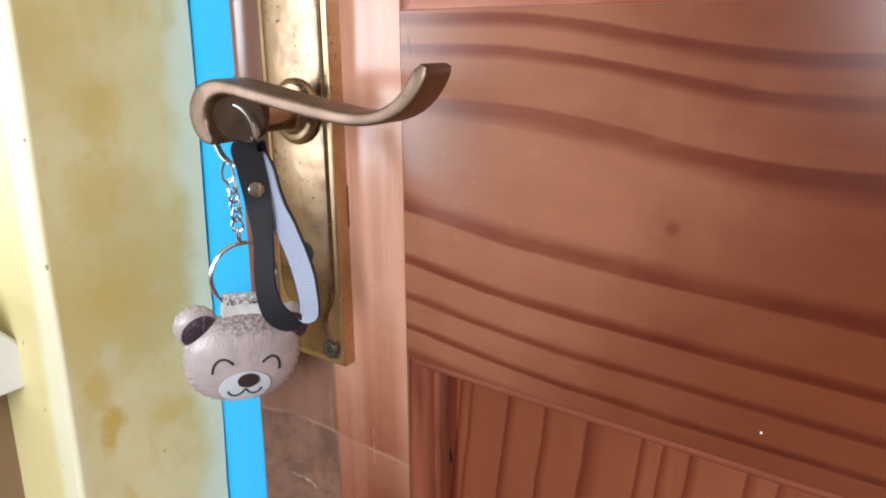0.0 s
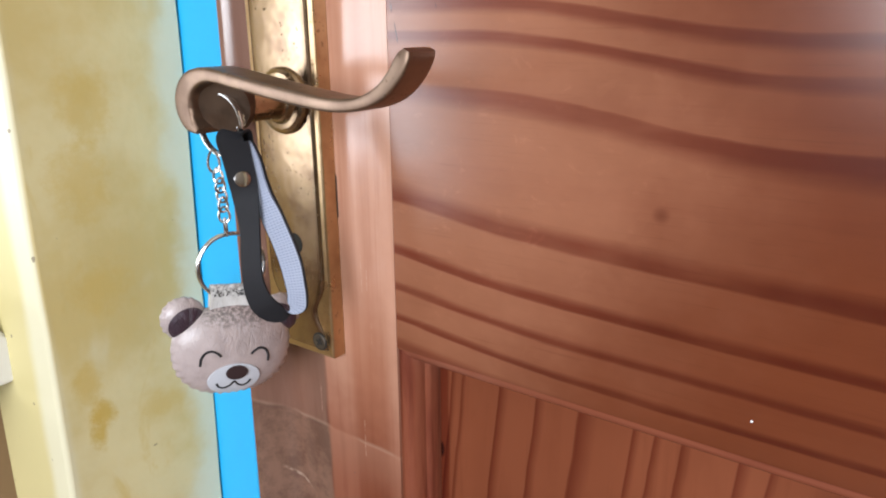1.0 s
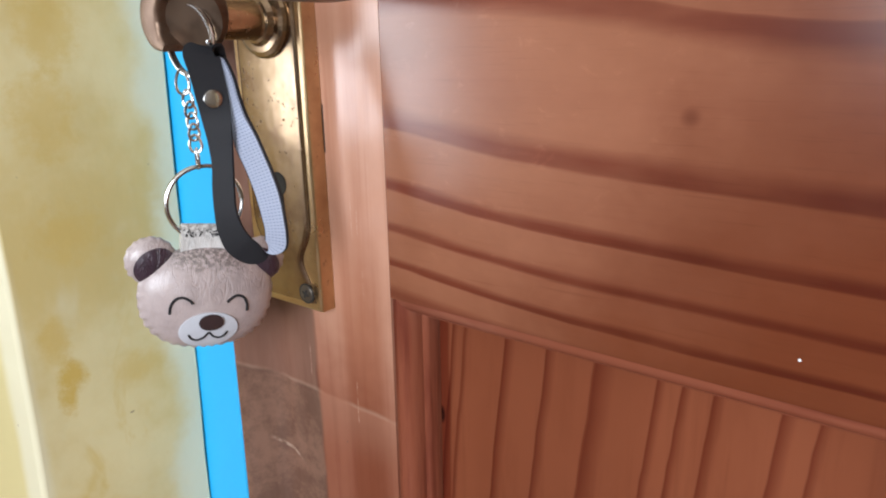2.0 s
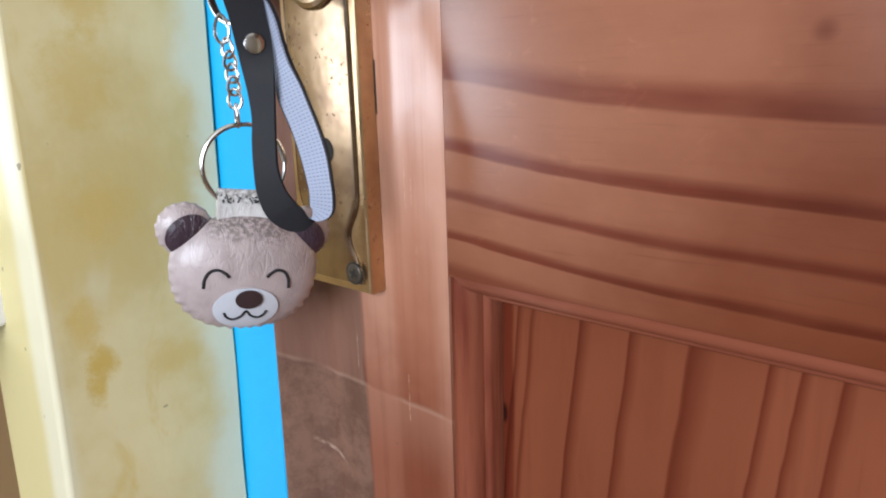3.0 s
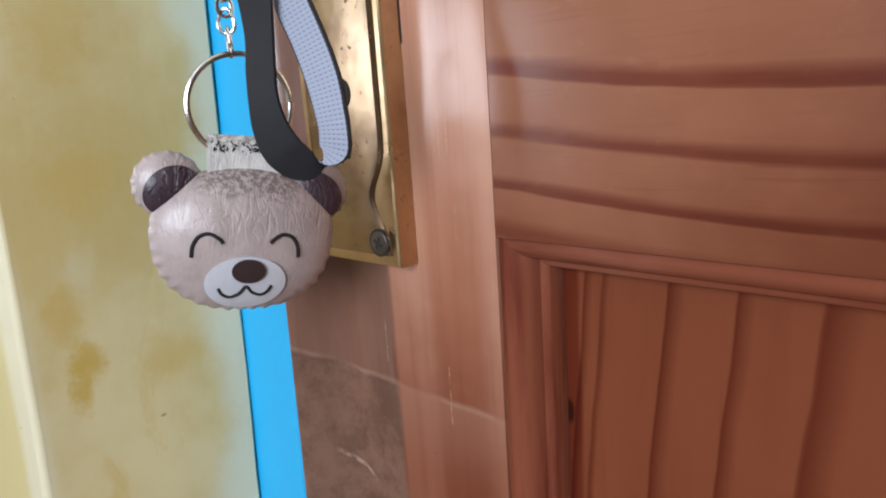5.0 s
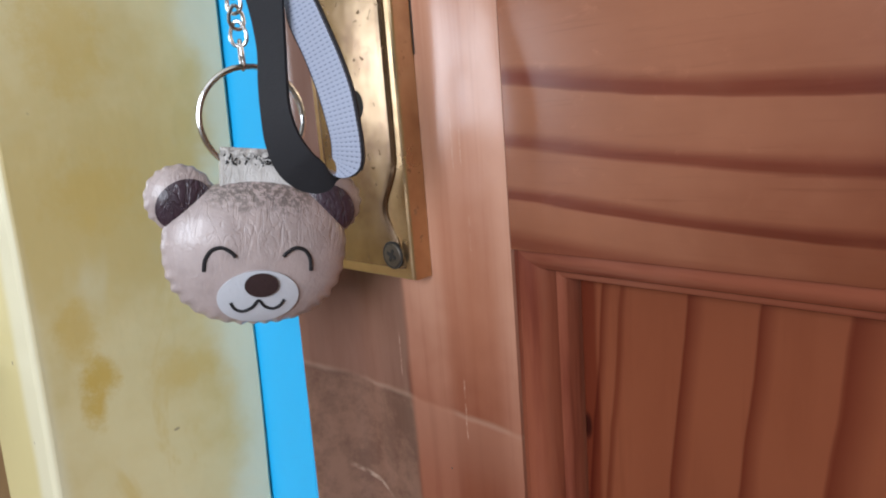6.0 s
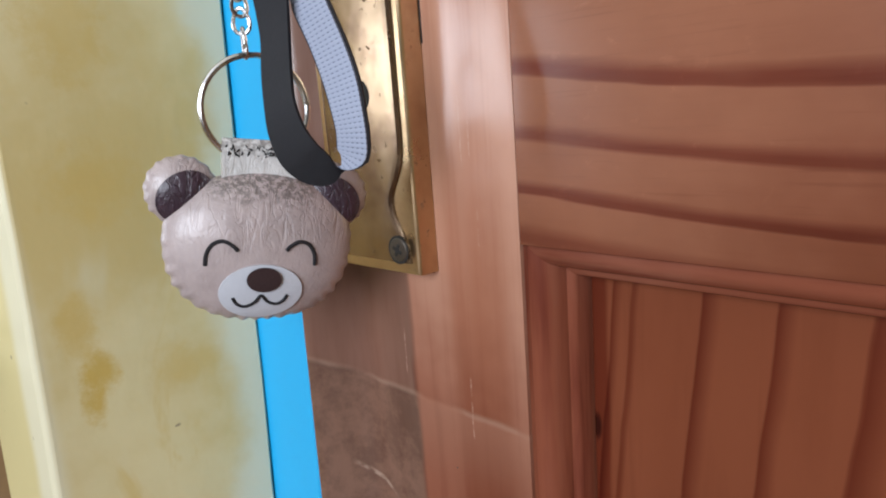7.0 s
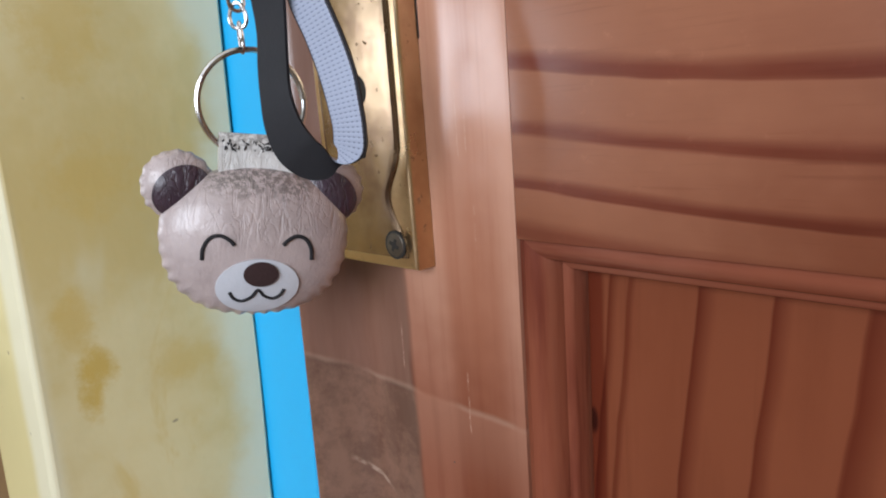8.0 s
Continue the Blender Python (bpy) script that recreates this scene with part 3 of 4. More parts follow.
LEVELS = [0.0, 0.3] + [0.55 + 0.85 * k / 40 for k in range(41)] + [1.9, 2.45]
EDGE_X, EDGE_Y = -0.1136, -0.0116
arc = [(REVEAL_X - 0.0030 + 0.0030 * math.sin(a), FRONT_Y + 0.0030 - 0.0030 * math.cos(a)) for a in [radians(90 * k / 5) for k in range(6)]]
face = [(REVEAL_X + (EDGE_X - REVEAL_X) * k / 12, FRONT_Y + 0.003 + (EDGE_Y - FRONT_Y - 0.004) * k / 12) for k in range(1, 13)]
plan = [(-1.6, FRONT_Y), (-0.20, FRONT_Y), (-0.16, FRONT_Y)] + arc + face + [(EDGE_X - 0.0008, EDGE_Y), (EDGE_X - 0.0235, EDGE_Y + 0.0012), (EDGE_X - 0.0250, 0.15), (-1.6, 0.15)]
tagged(part("wall_north", leaning(plan, LEVELS, "wall_north", YELLOW, 0.0008), YELLOW), "hand-sponged yellow painted wall with ochre blotches beside the door", "wall", kind="structure")
tagged(part("wall_north_side", block(DOOR_R + 0.03, 1.9, FRONT_Y, 0.15, 0, 2.45), YELLOW), "hand-sponged yellow painted wall past the door", "wall", kind="structure")
tagged(part("wall_north_lintel", block(REVEAL_X, DOOR_R + 0.03, FRONT_Y, 0.15, DOOR_T + 0.04, 2.45), YELLOW), "yellow painted wall over the door", "wall", kind="structure")

# blue door frame
frame_door = empty("door_frame", pose(0, 0, 0), "sky-blue gloss painted door frame between wall and door", "door frame", "structure")
jx0, jx1 = EDGE_X - 0.0245, DOOR_L - 0.0012
part("jamb", leaning([(jx0, -0.0098), (EDGE_X - 0.0010, -0.0110), (jx1 - 0.0005, -0.0110), (jx1, -0.0105), (jx1, 0.06), (jx0, 0.06)], LEVELS, "jamb", BLUE), BLUE, frame_door)
part("jamb", block(DOOR_R + 0.002, DOOR_R + 0.03, -0.004, 0.05, 0, DOOR_T + 0.04, 0.0008), BLUE, frame_door)
part("head", block(DOOR_L, DOOR_R + 0.002, -0.004, 0.05, DOOR_T + 0.004, DOOR_T + 0.04, 0.0008), BLUE, frame_door)
# near-black strip paints the shade of the gap behind the door
part("rebate_shade", block(DOOR_L - 0.0010, DOOR_R, 0.045, 0.07, 0.0, DOOR_T, 0.0008), HOLE, frame_door, "near-black strip for the shade in the rebate behind the door")

# ---- the door ----
door = empty("door_1", pose(0, 0, 0), "varnished orange-brown pine panel door, shut, with a brass handle", "door", "structure")
PX0, PX1 = 0.0, 0.563
# the lock stile thickens to a rounded lip at its closing edge
lip = [(PX0 - 0.0001, 0.0), (-0.0640, 0.0), (-0.0680, -0.0008), (-0.0715, -0.0040), (-0.0755, -0.0092), (-0.0785, -0.0122), (-0.0803, -0.0134), (-0.0817, -0.0134), (-0.0824, -0.0126), (DOOR_L, -0.0110), (DOOR_L, 0.04), (PX0 - 0.0001, 0.04)]
bm = bmesh.new()
rows = [[bm.verts.new((x, y + (0.0164 * (z - 0.9) if y < -0.0005 and 0.7 < z < 1.2 else 0.0), z)) for x, y in lip] for z in (0.005, 0.69, 0.71, 0.8, 0.9, 1.0, 1.1, 1.19, 1.21, DOOR_T)]
for a, b in zip(rows, rows[1:]):
    for k in range(len(lip)):
        bm.faces.new((a[k], a[(k + 1) % len(lip)], b[(k + 1) % len(lip)], b[k]))
bm.faces.new(rows[0]), bm.faces.new(rows[-1])
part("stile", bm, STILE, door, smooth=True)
part("stile", block(PX1 + 0.0003, DOOR_R, 0, 0.04, 0.005, DOOR_T, 0.0008), STILE, door)
LOW0, LOW1, UP0, UP1 = 0.20, 0.885, 1.0245, 1.92
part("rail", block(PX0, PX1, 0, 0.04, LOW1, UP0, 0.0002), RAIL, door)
part("rail", block(PX0, PX1, 0, 0.04, 0.005, LOW0, 0.0007), RAIL, door)
part("rail", block(PX0, PX1, 0, 0.04, UP1, DOOR_T, 0.0007), RAIL, door)
PROFILE = [(0.0000, 0.0012), (0.0006, 0.0022), (0.0014, 0.0022), (0.0026, 0.0024), (0.0041, 0.0032), (0.0055, 0.0047), (0.0065, 0.0068), (0.0071, 0.0090), (0.0072, 0.0098),
           (0.0081, 0.0100), (0.0089, 0.0104), (0.0095, 0.0114), (0.0096, 0.0195), (0.0105, 0.0200)]
for z0, z1 in ((LOW0, LOW1), (UP0, UP1)):
    for side in range(4):
        bm = bmesh.new()
        rows = []
        for i, d in PROFILE:
            ring = ((PX0 + i, z0 + i), (PX1 - i, z0 + i), (PX1 - i, z1 - i), (PX0 + i, z1 - i))
            rows.append([bm.verts.new((x, d, z)) for x, z in (ring[side], ring[(side + 1) % 4])])
        for a, b in zip(rows, rows[1:]):
            bm.faces.new((a[0], a[1], b[1], b[0]))
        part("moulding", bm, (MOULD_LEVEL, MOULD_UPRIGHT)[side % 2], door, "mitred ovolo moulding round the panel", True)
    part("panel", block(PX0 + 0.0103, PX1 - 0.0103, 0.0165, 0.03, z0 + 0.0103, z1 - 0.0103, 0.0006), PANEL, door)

# brass plate with a raised, waisted field
PLX0, PLX1, PLZ0, PLZ1 = -0.0690, -0.0300, 0.8745, 1.0980
plate = part("door_handle", slab([(PLX0, PLZ0), (PLX1, PLZ0), (PLX1, PLZ1), (PLX0, PLZ1)], -0.0075, -0.0002, 0.0009), BRASS_RIM, door, "brass lever handle on a long tarnished plate")
cx, hw = (PLX0 + PLX1) / 2, (PLX1 - PLX0) / 2


def field(shrink):
    """The raised field's outline: straight sides that draw in round the screws at both ends."""
    right = []
    for k in range(141):
        s = k / 140
        z = PLZ0 + 0.0035 + (PLZ1 - PLZ0 - 0.007) * s
        near = min(z - PLZ0, PLZ1 - z)
        wave = 0.0058 * math.exp(-((near - 0.0205) / 0.0085) ** 2)
        right.append((hw - 0.0026 - wave - shrink, z))
    return [(cx + w, z) for w, z in right] + [(cx - w, z) for w, z in reversed(right)]


bm = bmesh.new()
loops = [[bm.verts.new((x, y, z)) for x, z in field(s)] for s, y in ((0.0, -0.0073), (0.0004, -0.0080), (0.0016, -0.0084), (0.0030, -0.0085))]
for a, b in zip(loops, loops[1:]):
    for k in range(len(a)):
        bm.faces.new((a[k], a[(k + 1) % len(a)], b[(k + 1) % len(a)], b[k]))
bm.faces.new(loops[-1])
part("raised_field", bm, BRASS, plate, "stepped raised centre of the plate", smooth=False)


def screw_at(x, z):
    bm = lathe([(0.0037, 0.0), (0.0037, 0.0013), (0.0033, 0.0018), (0.0010, 0.0020)], pose(x, -0.0073, z, 90), 24)
    s = part("screw", bm, SCREW, plate, "dull cross-head screw", smooth=False)
    # near-black ring paints the shade of the countersink round the head
    part("screw_seat", lathe([(0.0034, 0.0), (0.0034, 0.0002), (0.0042, 0.0002), (0.0042, 0.0)], pose(x, -0.0086, z, 90), 24), SLOT, plate, "dark ring for the shaded countersink gap round the screw")
    return s


screw_at(-0.0370, 0.8818)
screw_at(-0.0362, 1.0903)
# cross slots of the screw heads, their shaded recesses laid on as near-black shapes
for ob in [o for o in plate.children if o.name.split(".")[0] == "screw"]:
    c = sum((v.co for v in ob.data.vertices), Vector()) / len(ob.data.vertices)
    bm = bmesh.new()
    outline = [(0.0006, 0.0006), (0.0022, 0.0005), (0.0022, -0.0005), (0.0006, -0.0006), (0.0005, -0.0022), (-0.0005, -0.0022),
               (-0.0006, -0.0006), (-0.0022, -0.0005), (-0.0022, 0.0005), (-0.0006, 0.0006), (-0.0005, 0.0022), (0.0005, 0.0022)]
    slab([(u * 0.85, v * 0.85) for u, v in outline], -0.00945, -0.0090, bm=bm)
    bmesh.ops.transform(bm, matrix=Matrix.Translation((c.x, 0, c.z)) @ pose(0, 0, 0, 0, 25), verts=bm.verts)
    part("screw_slot", bm, SLOT, plate)

# keyhole: round head over a flared slot
KX, KZ = -0.0485, 0.9255
key = [(KX + 0.0046 * math.sin(a), KZ + 0.0046 * math.cos(a)) for a in [radians(-150 + 300 * k / 24) for k in range(25)]]
key += [(KX + 0.0027, KZ - 0.016), (KX + 0.0014, KZ - 0.0190), (KX - 0.0014, KZ - 0.0190), (KX - 0.0027, KZ - 0.016)]
part("keyhole", slab(key, -0.0087, -0.0084), HOLE, plate, "black keyhole")

# neck and rose
NX, NZ = -0.0485, 0.9862
part("neck", lathe([(0.0135, 0.0), (0.0135, 0.0012), (0.0128, 0.0024), (0.0112, 0.0030), (0.0092, 0.0032), (0.0086, 0.0040), (0.0080, 0.0050), (0.0070, 0.0054), (0.0067, 0.0062), (0.0067, 0.0225)],
                   pose(NX, -0.0083, NZ, 90), 40), BRASS, plate, "round turned neck", smooth=False)

# lever: a flat band that curls down over the neck, dips and turns up at its tip: x, z, front depth, half thickness
LEVER = [(-0.0575, 0.9772, -0.0450, 0.0014), (-0.0622, 0.9805, -0.0450, 0.0042), (-0.0645, 0.9862, -0.0450, 0.0056), (-0.0620, 0.9922, -0.0455, 0.0050), (-0.0560, 0.9965, -0.0460, 0.0038),
         (-0.0460, 0.9982, -0.0465, 0.0027), (-0.0300, 0.9962, -0.0470, 0.0025), (-0.0120, 0.9938, -0.0480, 0.0025), (0.0040, 0.9920, -0.0490, 0.0024), (0.0180, 0.9910, -0.0500, 0.0022),
         (0.0290, 0.9920, -0.0505, 0.0021), (0.0372, 0.9952, -0.0505, 0.0024), (0.0424, 1.0000, -0.0500, 0.0027), (0.0456, 1.0050, -0.0495, 0.0026), (0.0468, 1.0074, -0.0488, 0.0014)]


def lever():
    bm = bmesh.new()
    path = smooth_path([(x, z, yf) for x, z, yf, h in LEVER], 8)
    half = smooth_path([(h, i * 0.001, 0) for i, (x, z, yf, h) in enumerate(LEVER)], 8)
    rings = []
    for i, p in enumerate(path):
        a, b = path[max(i - 1, 0)], path[min(i + 1, len(path) - 1)]
        t = Vector((b.x - a.x, b.y - a.y)).normalized()
        nx, nz = -t.y, t.x
        h, yf, yb = half[i].x, p.z, p.z + 0.0155 - 0.0025 * i / len(path)
        ym = (yf + yb) / 2
        w = (yb - yf) / 2
        ring = []
        for k in range(24):
            c, s = math.cos(2 * math.pi * k / 24), math.sin(2 * math.pi * k / 24)
            u = math.copysign(abs(c) ** 0.22, c) * w
            v = math.copysign(abs(s) ** 0.42, s) * h
            ring.append(bm.verts.new((p.x + nx * v, ym + u, p.y + nz * v)))
        rings.append(ring)
    for a, b in zip(rings, rings[1:]):
        for k in range(24):
            bm.faces.new((a[k], a[(k + 1) % 24], b[(k + 1) % 24], b[k]))
    bm.faces.new(rings[0]), bm.faces.new(rings[-1])
    # web that joins the curl to the neck
    return bm


part("lever", lever(), BRASS_WORN, plate, "wavy scroll lever, worn and dull", smooth=True)
bm = lathe([(0.0112, 0.0), (0.0115, 0.0006), (0.0115, 0.0036), (0.0002, 0.0036)], pose(NX - 0.0030, -0.0298, NZ + 0.0020, 90), 32)
for v in bm.verts:
    if v.co.y < -0.0315:
        v.co.y = -0.0385 + 0.46 * (v.co.x - NX + 0.0030) - 0.28 * (v.co.z - NZ - 0.0020)
# scoop coloured dark to stand for the shade inside the curl
part("hub", bm, HOLLOW_BRASS, plate, "scooped underside of the lever")

# ---- the keychain on the lever ----
ORG = Vector((-0.047, -0.043, 0.893))
RV, NV, ZV = Vector((0.42, 0.9075, 0)), Vector((0.9075, -0.42, 0)), Vector((0, 0, 1))


def hang(u, n, z):
    """A place on the hanging keychain in millimetres: along it, towards the room, and up."""
    return ORG + RV * u * 0.001 + NV * n * 0.001 + ZV * z * 0.001


keychain = empty("bear_keychain", pose(0, 0, 0), "bear-head keychain with black strap and chain hanging from the brass lever", "keychain")


def coil(centre, along, radius, wire, turns=2, gap=0.0012, squash=1.0):
    across = along.cross(ZV).normalized()
    n = 44 * turns
    pts = [centre + along * radius * math.cos(2 * math.pi * k / 44) + ZV * radius * squash * math.sin(2 * math.pi * k / 44) + across * gap * (k / 44 - turns / 2) for k in range(n + 1)]
    return tube(pts, wire, 8)


part("split_ring", coil(hang(2.5, -6.8, 86.6), (RV * 0.45 + NV * 0.89).normalized(), 0.0116, 0.0007, 2, 0.0013), STEEL, keychain, "double steel split ring", True)
part("key_ring", coil(hang(0.6, -4.2, 30.9), (RV * 0.998 + NV * -0.06).normalized(), 0.0133, 0.00078, 2, 0.0007), STEEL, keychain, "thin steel key ring", True)


def link(u, n, z, w, h, turn, lean_by=0.0, wire=0.00055):
    """One oval chain link, turned about its upright axis."""
    side = RV * math.cos(radians(turn)) + NV * math.sin(radians(turn))
    c = hang(u, n, z)
    up = (ZV + RV * lean_by).normalized()
    pts = [c + side * 0.001 * w * math.cos(a) * (1 - 0.25 * math.sin(a)) + up * 0.001 * h * math.sin(a) for a in [2 * math.pi * k / 24 for k in range(24)]]
    return tube(pts, wire, 7, True)


for u, n, z, w, h, turn in ((-2.0, -4, 73.2, 2.4, 4.2, 15), (-0.9, -4, 67.6, 2.4, 3.0, 50), (-0.5, -4, 63.8, 2.4, 2.9, -25), (-0.3, -4, 60.0, 2.4, 2.9, 45), (-0.2, -4, 56.2, 2.4, 2.9, -25), (-0.2, -4, 52.2, 2.3, 3.1, 20), (-0.1, -4.2, 47.0, 0.9, 3.6, 70)):
    part("chain_link", link(u, n, z, w * 0.86, h, turn, 0.0, 0.00050), STEEL, keychain, "", True)

# strap: along, towards the room, up; half width along, towards the room and up (mm)
STRAP = [(8.0, 1.0, 80.0, 3.5, 3.0), (6.2, 3.2, 83.6, 5.4, 0.8), (3.6, 5.2, 82.6, 5.8, 0.2), (4.2, 7.0, 76.0, 5.4, 0.3), (5.0, 9.2, 67.0, 5.1, 0.8), (5.4, 10.5, 60.0, 4.1, 2.4), (5.6, 11.5, 54.0, 3.2, 3.4),
         (5.4, 12.6, 46.5, 2.6, 3.9), (4.6, 13.7, 39.0, 2.7, 3.9), (4.2, 14.9, 31.5, 2.8, 3.9), (4.9, 15.8, 25.0, 3.7, 3.6), (7.0, 16.7, 19.6, 4.4, 2.8, 1.3), (10.6, 17.5, 16.4, 4.2, 2.2, 2.5), (14.9, 18.8, 15.4, 3.8, 2.4, 2.1),
         (17.9, 20.8, 18.0, 3.5, 2.8, 0.8), (18.4, 21.9, 23.0, 3.2, 2.7), (18.0, 21.7, 28.8, 3.3, 2.9), (17.3, 20.2, 36.0, 3.6, 3.2), (15.6, 17.8, 44.5, 3.7, 3.3), (13.2, 14.8, 53.5, 3.7, 3.5),
         (11.9, 12.0, 61.0, 2.0, 4.4), (11.3, 9.6, 67.0, 1.3, 4.6), (10.6, 7.0, 74.0, 1.3, 4.6), (9.2, 3.6, 79.0, 2.2, 4.2), (8.0, 1.4, 79.8, 3.5, 3.0)]


def ribbon(rows, thick, off, uv=False, trim=1.0):
    """A band of the given thickness (m) along the strap; off shifts it towards the inside of the loop."""
    cs = smooth_path([r[:3] for r in rows], 10)
    ws = smooth_path([(r[3], r[4], r[5] if len(r) > 5 else 0.0) for r in rows], 10)
    bm = bmesh.new()
    layer = bm.loops.layers.uv.new("UVMap")
    rings = []
    pts = [hang(*c) for c in cs]
    length = 0.0
    marks = []
    for i, p in enumerate(pts):
        t = (pts[min(i + 1, len(pts) - 1)] - pts[max(i - 1, 0)]).normalized()
        w = (RV * ws[i].x + NV * ws[i].y + ZV * ws[i].z) * 0.001 * trim
        w = w - t * w.dot(t)
        inner = w.cross(t).normalized()
        a, b = p + inner * off, p + inner * (off + thick)
        rings.append([bm.verts.new(q) for q in (a - w, a + w, b + w, b - w)])
        length += (pts[i] - pts[i - 1]).length if i else 0
        marks.append(length)
    for i in range(len(rings) - 1):
        for k in range(4):
            f = bm.faces.new((rings[i][k], rings[i][(k + 1) % 4], rings[i + 1][(k + 1) % 4], rings[i + 1][k]))
            us = ((0, 1), (1, 1), (1, 0), (0, 0))[k]
            for lp, (uu, vv) in zip(f.loops, ((us[0], i), (us[1], i), (us[1], i + 1), (us[0], i + 1))):
                lp[layer].uv = (uu, marks[vv] / 0.10)
    bm.faces.new(rings[0]), bm.faces.new(rings[-1])
    # the four long edges stay crisp
    long_edges = {frozenset((a[k], b[k])) for a, b in zip(rings, rings[1:]) for k in range(4)}
    for e in bm.edges:
        e.smooth = frozenset(e.verts) not in long_edges
    return bm


strap = part("strap", ribbon(STRAP, 0.0009, -0.0009), LEATHER, keychain, "black leather strap folded into a loop", True)
part("webbing", ribbon(STRAP[10:], 0.0006, 0.00001, True, 0.88), WEB, strap, "grey-white woven tape lining", True)
rv = hang(4.7, 10.2, 68.2)
bm = lathe([(0.0031, 0.0), (0.0031, 0.0004), (0.0029, 0.0008), (0.0020, 0.0011), (0.0005, 0.0012)], None, 28)
bmesh.ops.transform(bm, matrix=Matrix.Translation(rv) @ (NV + Vector((0, 0, 0.05))).to_track_quat("Z", "Y").to_matrix().to_4x4(), verts=bm.verts)
part("rivet", bm, STEEL, strap, "domed steel rivet", True)

# bear head, in its own axes: x across the face, y into it, z up
axes = Matrix(((RV.x, -NV.x, 0), (RV.y, -NV.y, 0), (0, 0, 1))).to_4x4()
BEAR = Matrix.Translation(hang(-2.4, -4.0, -1.8)) @ axes @ pose(0, 0, 0, 0, 8.5, 0)
THICK = 0.0090


def face_edge(a):
    """How far the head reaches at angle a."""
    c, s = math.cos(a), math.sin(a)
    up = 0.0172 if s > 0 else 0.0221
    p = 2.05 if s > 0 else 2.35
    return (abs(c / 0.0241) ** p + abs(s / up) ** p) ** (-1 / p)


def puff(d, depth, power=2.0):
    return depth * max(0.0, 1 - d ** power) ** 0.55


def face_y(x, z):
    r = math.hypot(x, z)
    return -puff(min(1.0, r / face_edge(math.atan2(z, x))), THICK)


def pillow(edge, depth, cx0=0.0, cz0=0.0, y0=0.0, rings=18, sides=264, pucker=0.00045, count=38, calm=0.0):
    """A stuffed cushion of two faces sewn at the rim, puckered by its stitches."""
    bm = bmesh.new()
    grid = {}
    for face in (-1, 1):
        for i in range(rings + 1):
            d = i / rings
            d = 1 - (1 - d) ** 1.6
            for k in range(sides):
                a = 2 * math.pi * k / sides
                if i == rings and face == 1:
                    grid[face, i, k] = grid[-1, i, k]
                    continue
                if i == 0 and k:
                    grid[face, i, k] = grid[face, 0, 0]
                    continue
                r = edge(a) * d
                ruffle = pucker * (0.6 + 0.8 * noise.noise(Vector((3 * math.cos(a), 3 * math.sin(a), 2.0)))) * math.sin(count * a + 2.2 * noise.noise(Vector((2 * math.cos(a), 2 * math.sin(a), 7.0)))) * max(0.0, (d - 0.90) / 0.10) * (1 - calm * min(1.0, max(0.0, (math.sin(a) + 0.25) / 0.5)))
                y = face * (puff(d, depth) + ruffle * 0.9)
                r += ruffle * 0.8
                y += 0.0004 * noise.noise(Vector((r * math.cos(a) * 160, face * 3.0, r * math.sin(a) * 160))) * (1 - d)
                grid[face, i, k] = bm.verts.new((cx0 + r * math.cos(a), y0 + y, cz0 + r * math.sin(a)))
    for face in (-1, 1):
        for i in range(rings):
            for k in range(sides):
                q = [grid[face, i, k], grid[face, i, (k + 1) % sides], grid[face, i + 1, (k + 1) % sides], grid[face, i + 1, k]]
                q = list(dict.fromkeys(q))
                if len(q) > 2:
                    bm.faces.new(q)
    return bm


def placed(ob):
    ob.matrix_basis = BEAR
    return ob


head = placed(part("head", pillow(face_edge, THICK, calm=0.9), FUR, keychain, "stuffed taupe imitation-leather bear head, sooty on top", True))


def applique(cx0, cz0, rx, rz, turn, height, lift, thick, sides=48, rings=7):
    """A flat cut-out sewn on: an oval that follows the surface below it."""
    bm = bmesh.new()
    ct, st = math.cos(radians(turn)), math.sin(radians(turn))
    rows = []
    for i in range(rings + 1):
        d = i / rings
        row = []
        for k in range(sides):
            a = 2 * math.pi * k / sides
            u, v = rx * d * math.cos(a), rz * d * math.sin(a)
            x, z = cx0 + u * ct - v * st, cz0 + u * st + v * ct
            row.append(bm.verts.new((x, height(x, z) - lift - thick, z)))
            if i == 0:
                break
        rows.append(row)
    for k in range(sides):
        bm.faces.new((rows[0][0], rows[1][k], rows[1][(k + 1) % sides]))
    for a, b in zip(rows[1:], rows[2:]):
        for k in range(sides):
            bm.faces.new((a[k], a[(k + 1) % sides], b[(k + 1) % sides], b[k]))
    top = [bm.verts.new(v.co) for v in rows[-1]]
    rim = [bm.verts.new(v.co + Vector((0, thick + lift + 0.0006, 0))) for v in rows[-1]]
    for k in range(sides):
        bm.faces.new((top[k], top[(k + 1) % sides], rim[(k + 1) % sides], rim[k]))
    return bm


for s in (-1, 1):
    ex, ez = s * 0.0194, 0.0114
    ear = part("ear", pillow(lambda a: 0.0088, 0.0044, ex, ez, 0.0012, 12, 96, 0.0004, 17), FUR, head, "", True)

    def ear_y(x, z, ex=ex, ez=ez):
        return 0.0012 - puff(min(1.0, math.hypot(x - ex, z - ez) / 0.0088), 0.0044)

    part("ear_patch", applique(ex - (0.0004 if s > 0 else -0.0008), ez - 0.0012, 0.0074, 0.0060, -s * 40, ear_y, 0.0001, 0.0004), EAR_PATCH, head, "dark plum creased inner ear", True)

part("muzzle", applique(-0.0004, -0.0132, 0.0104, 0.0075, 3, face_y, 0.0001, 0.0005), MUZZLE, head, "white felt muzzle", True)
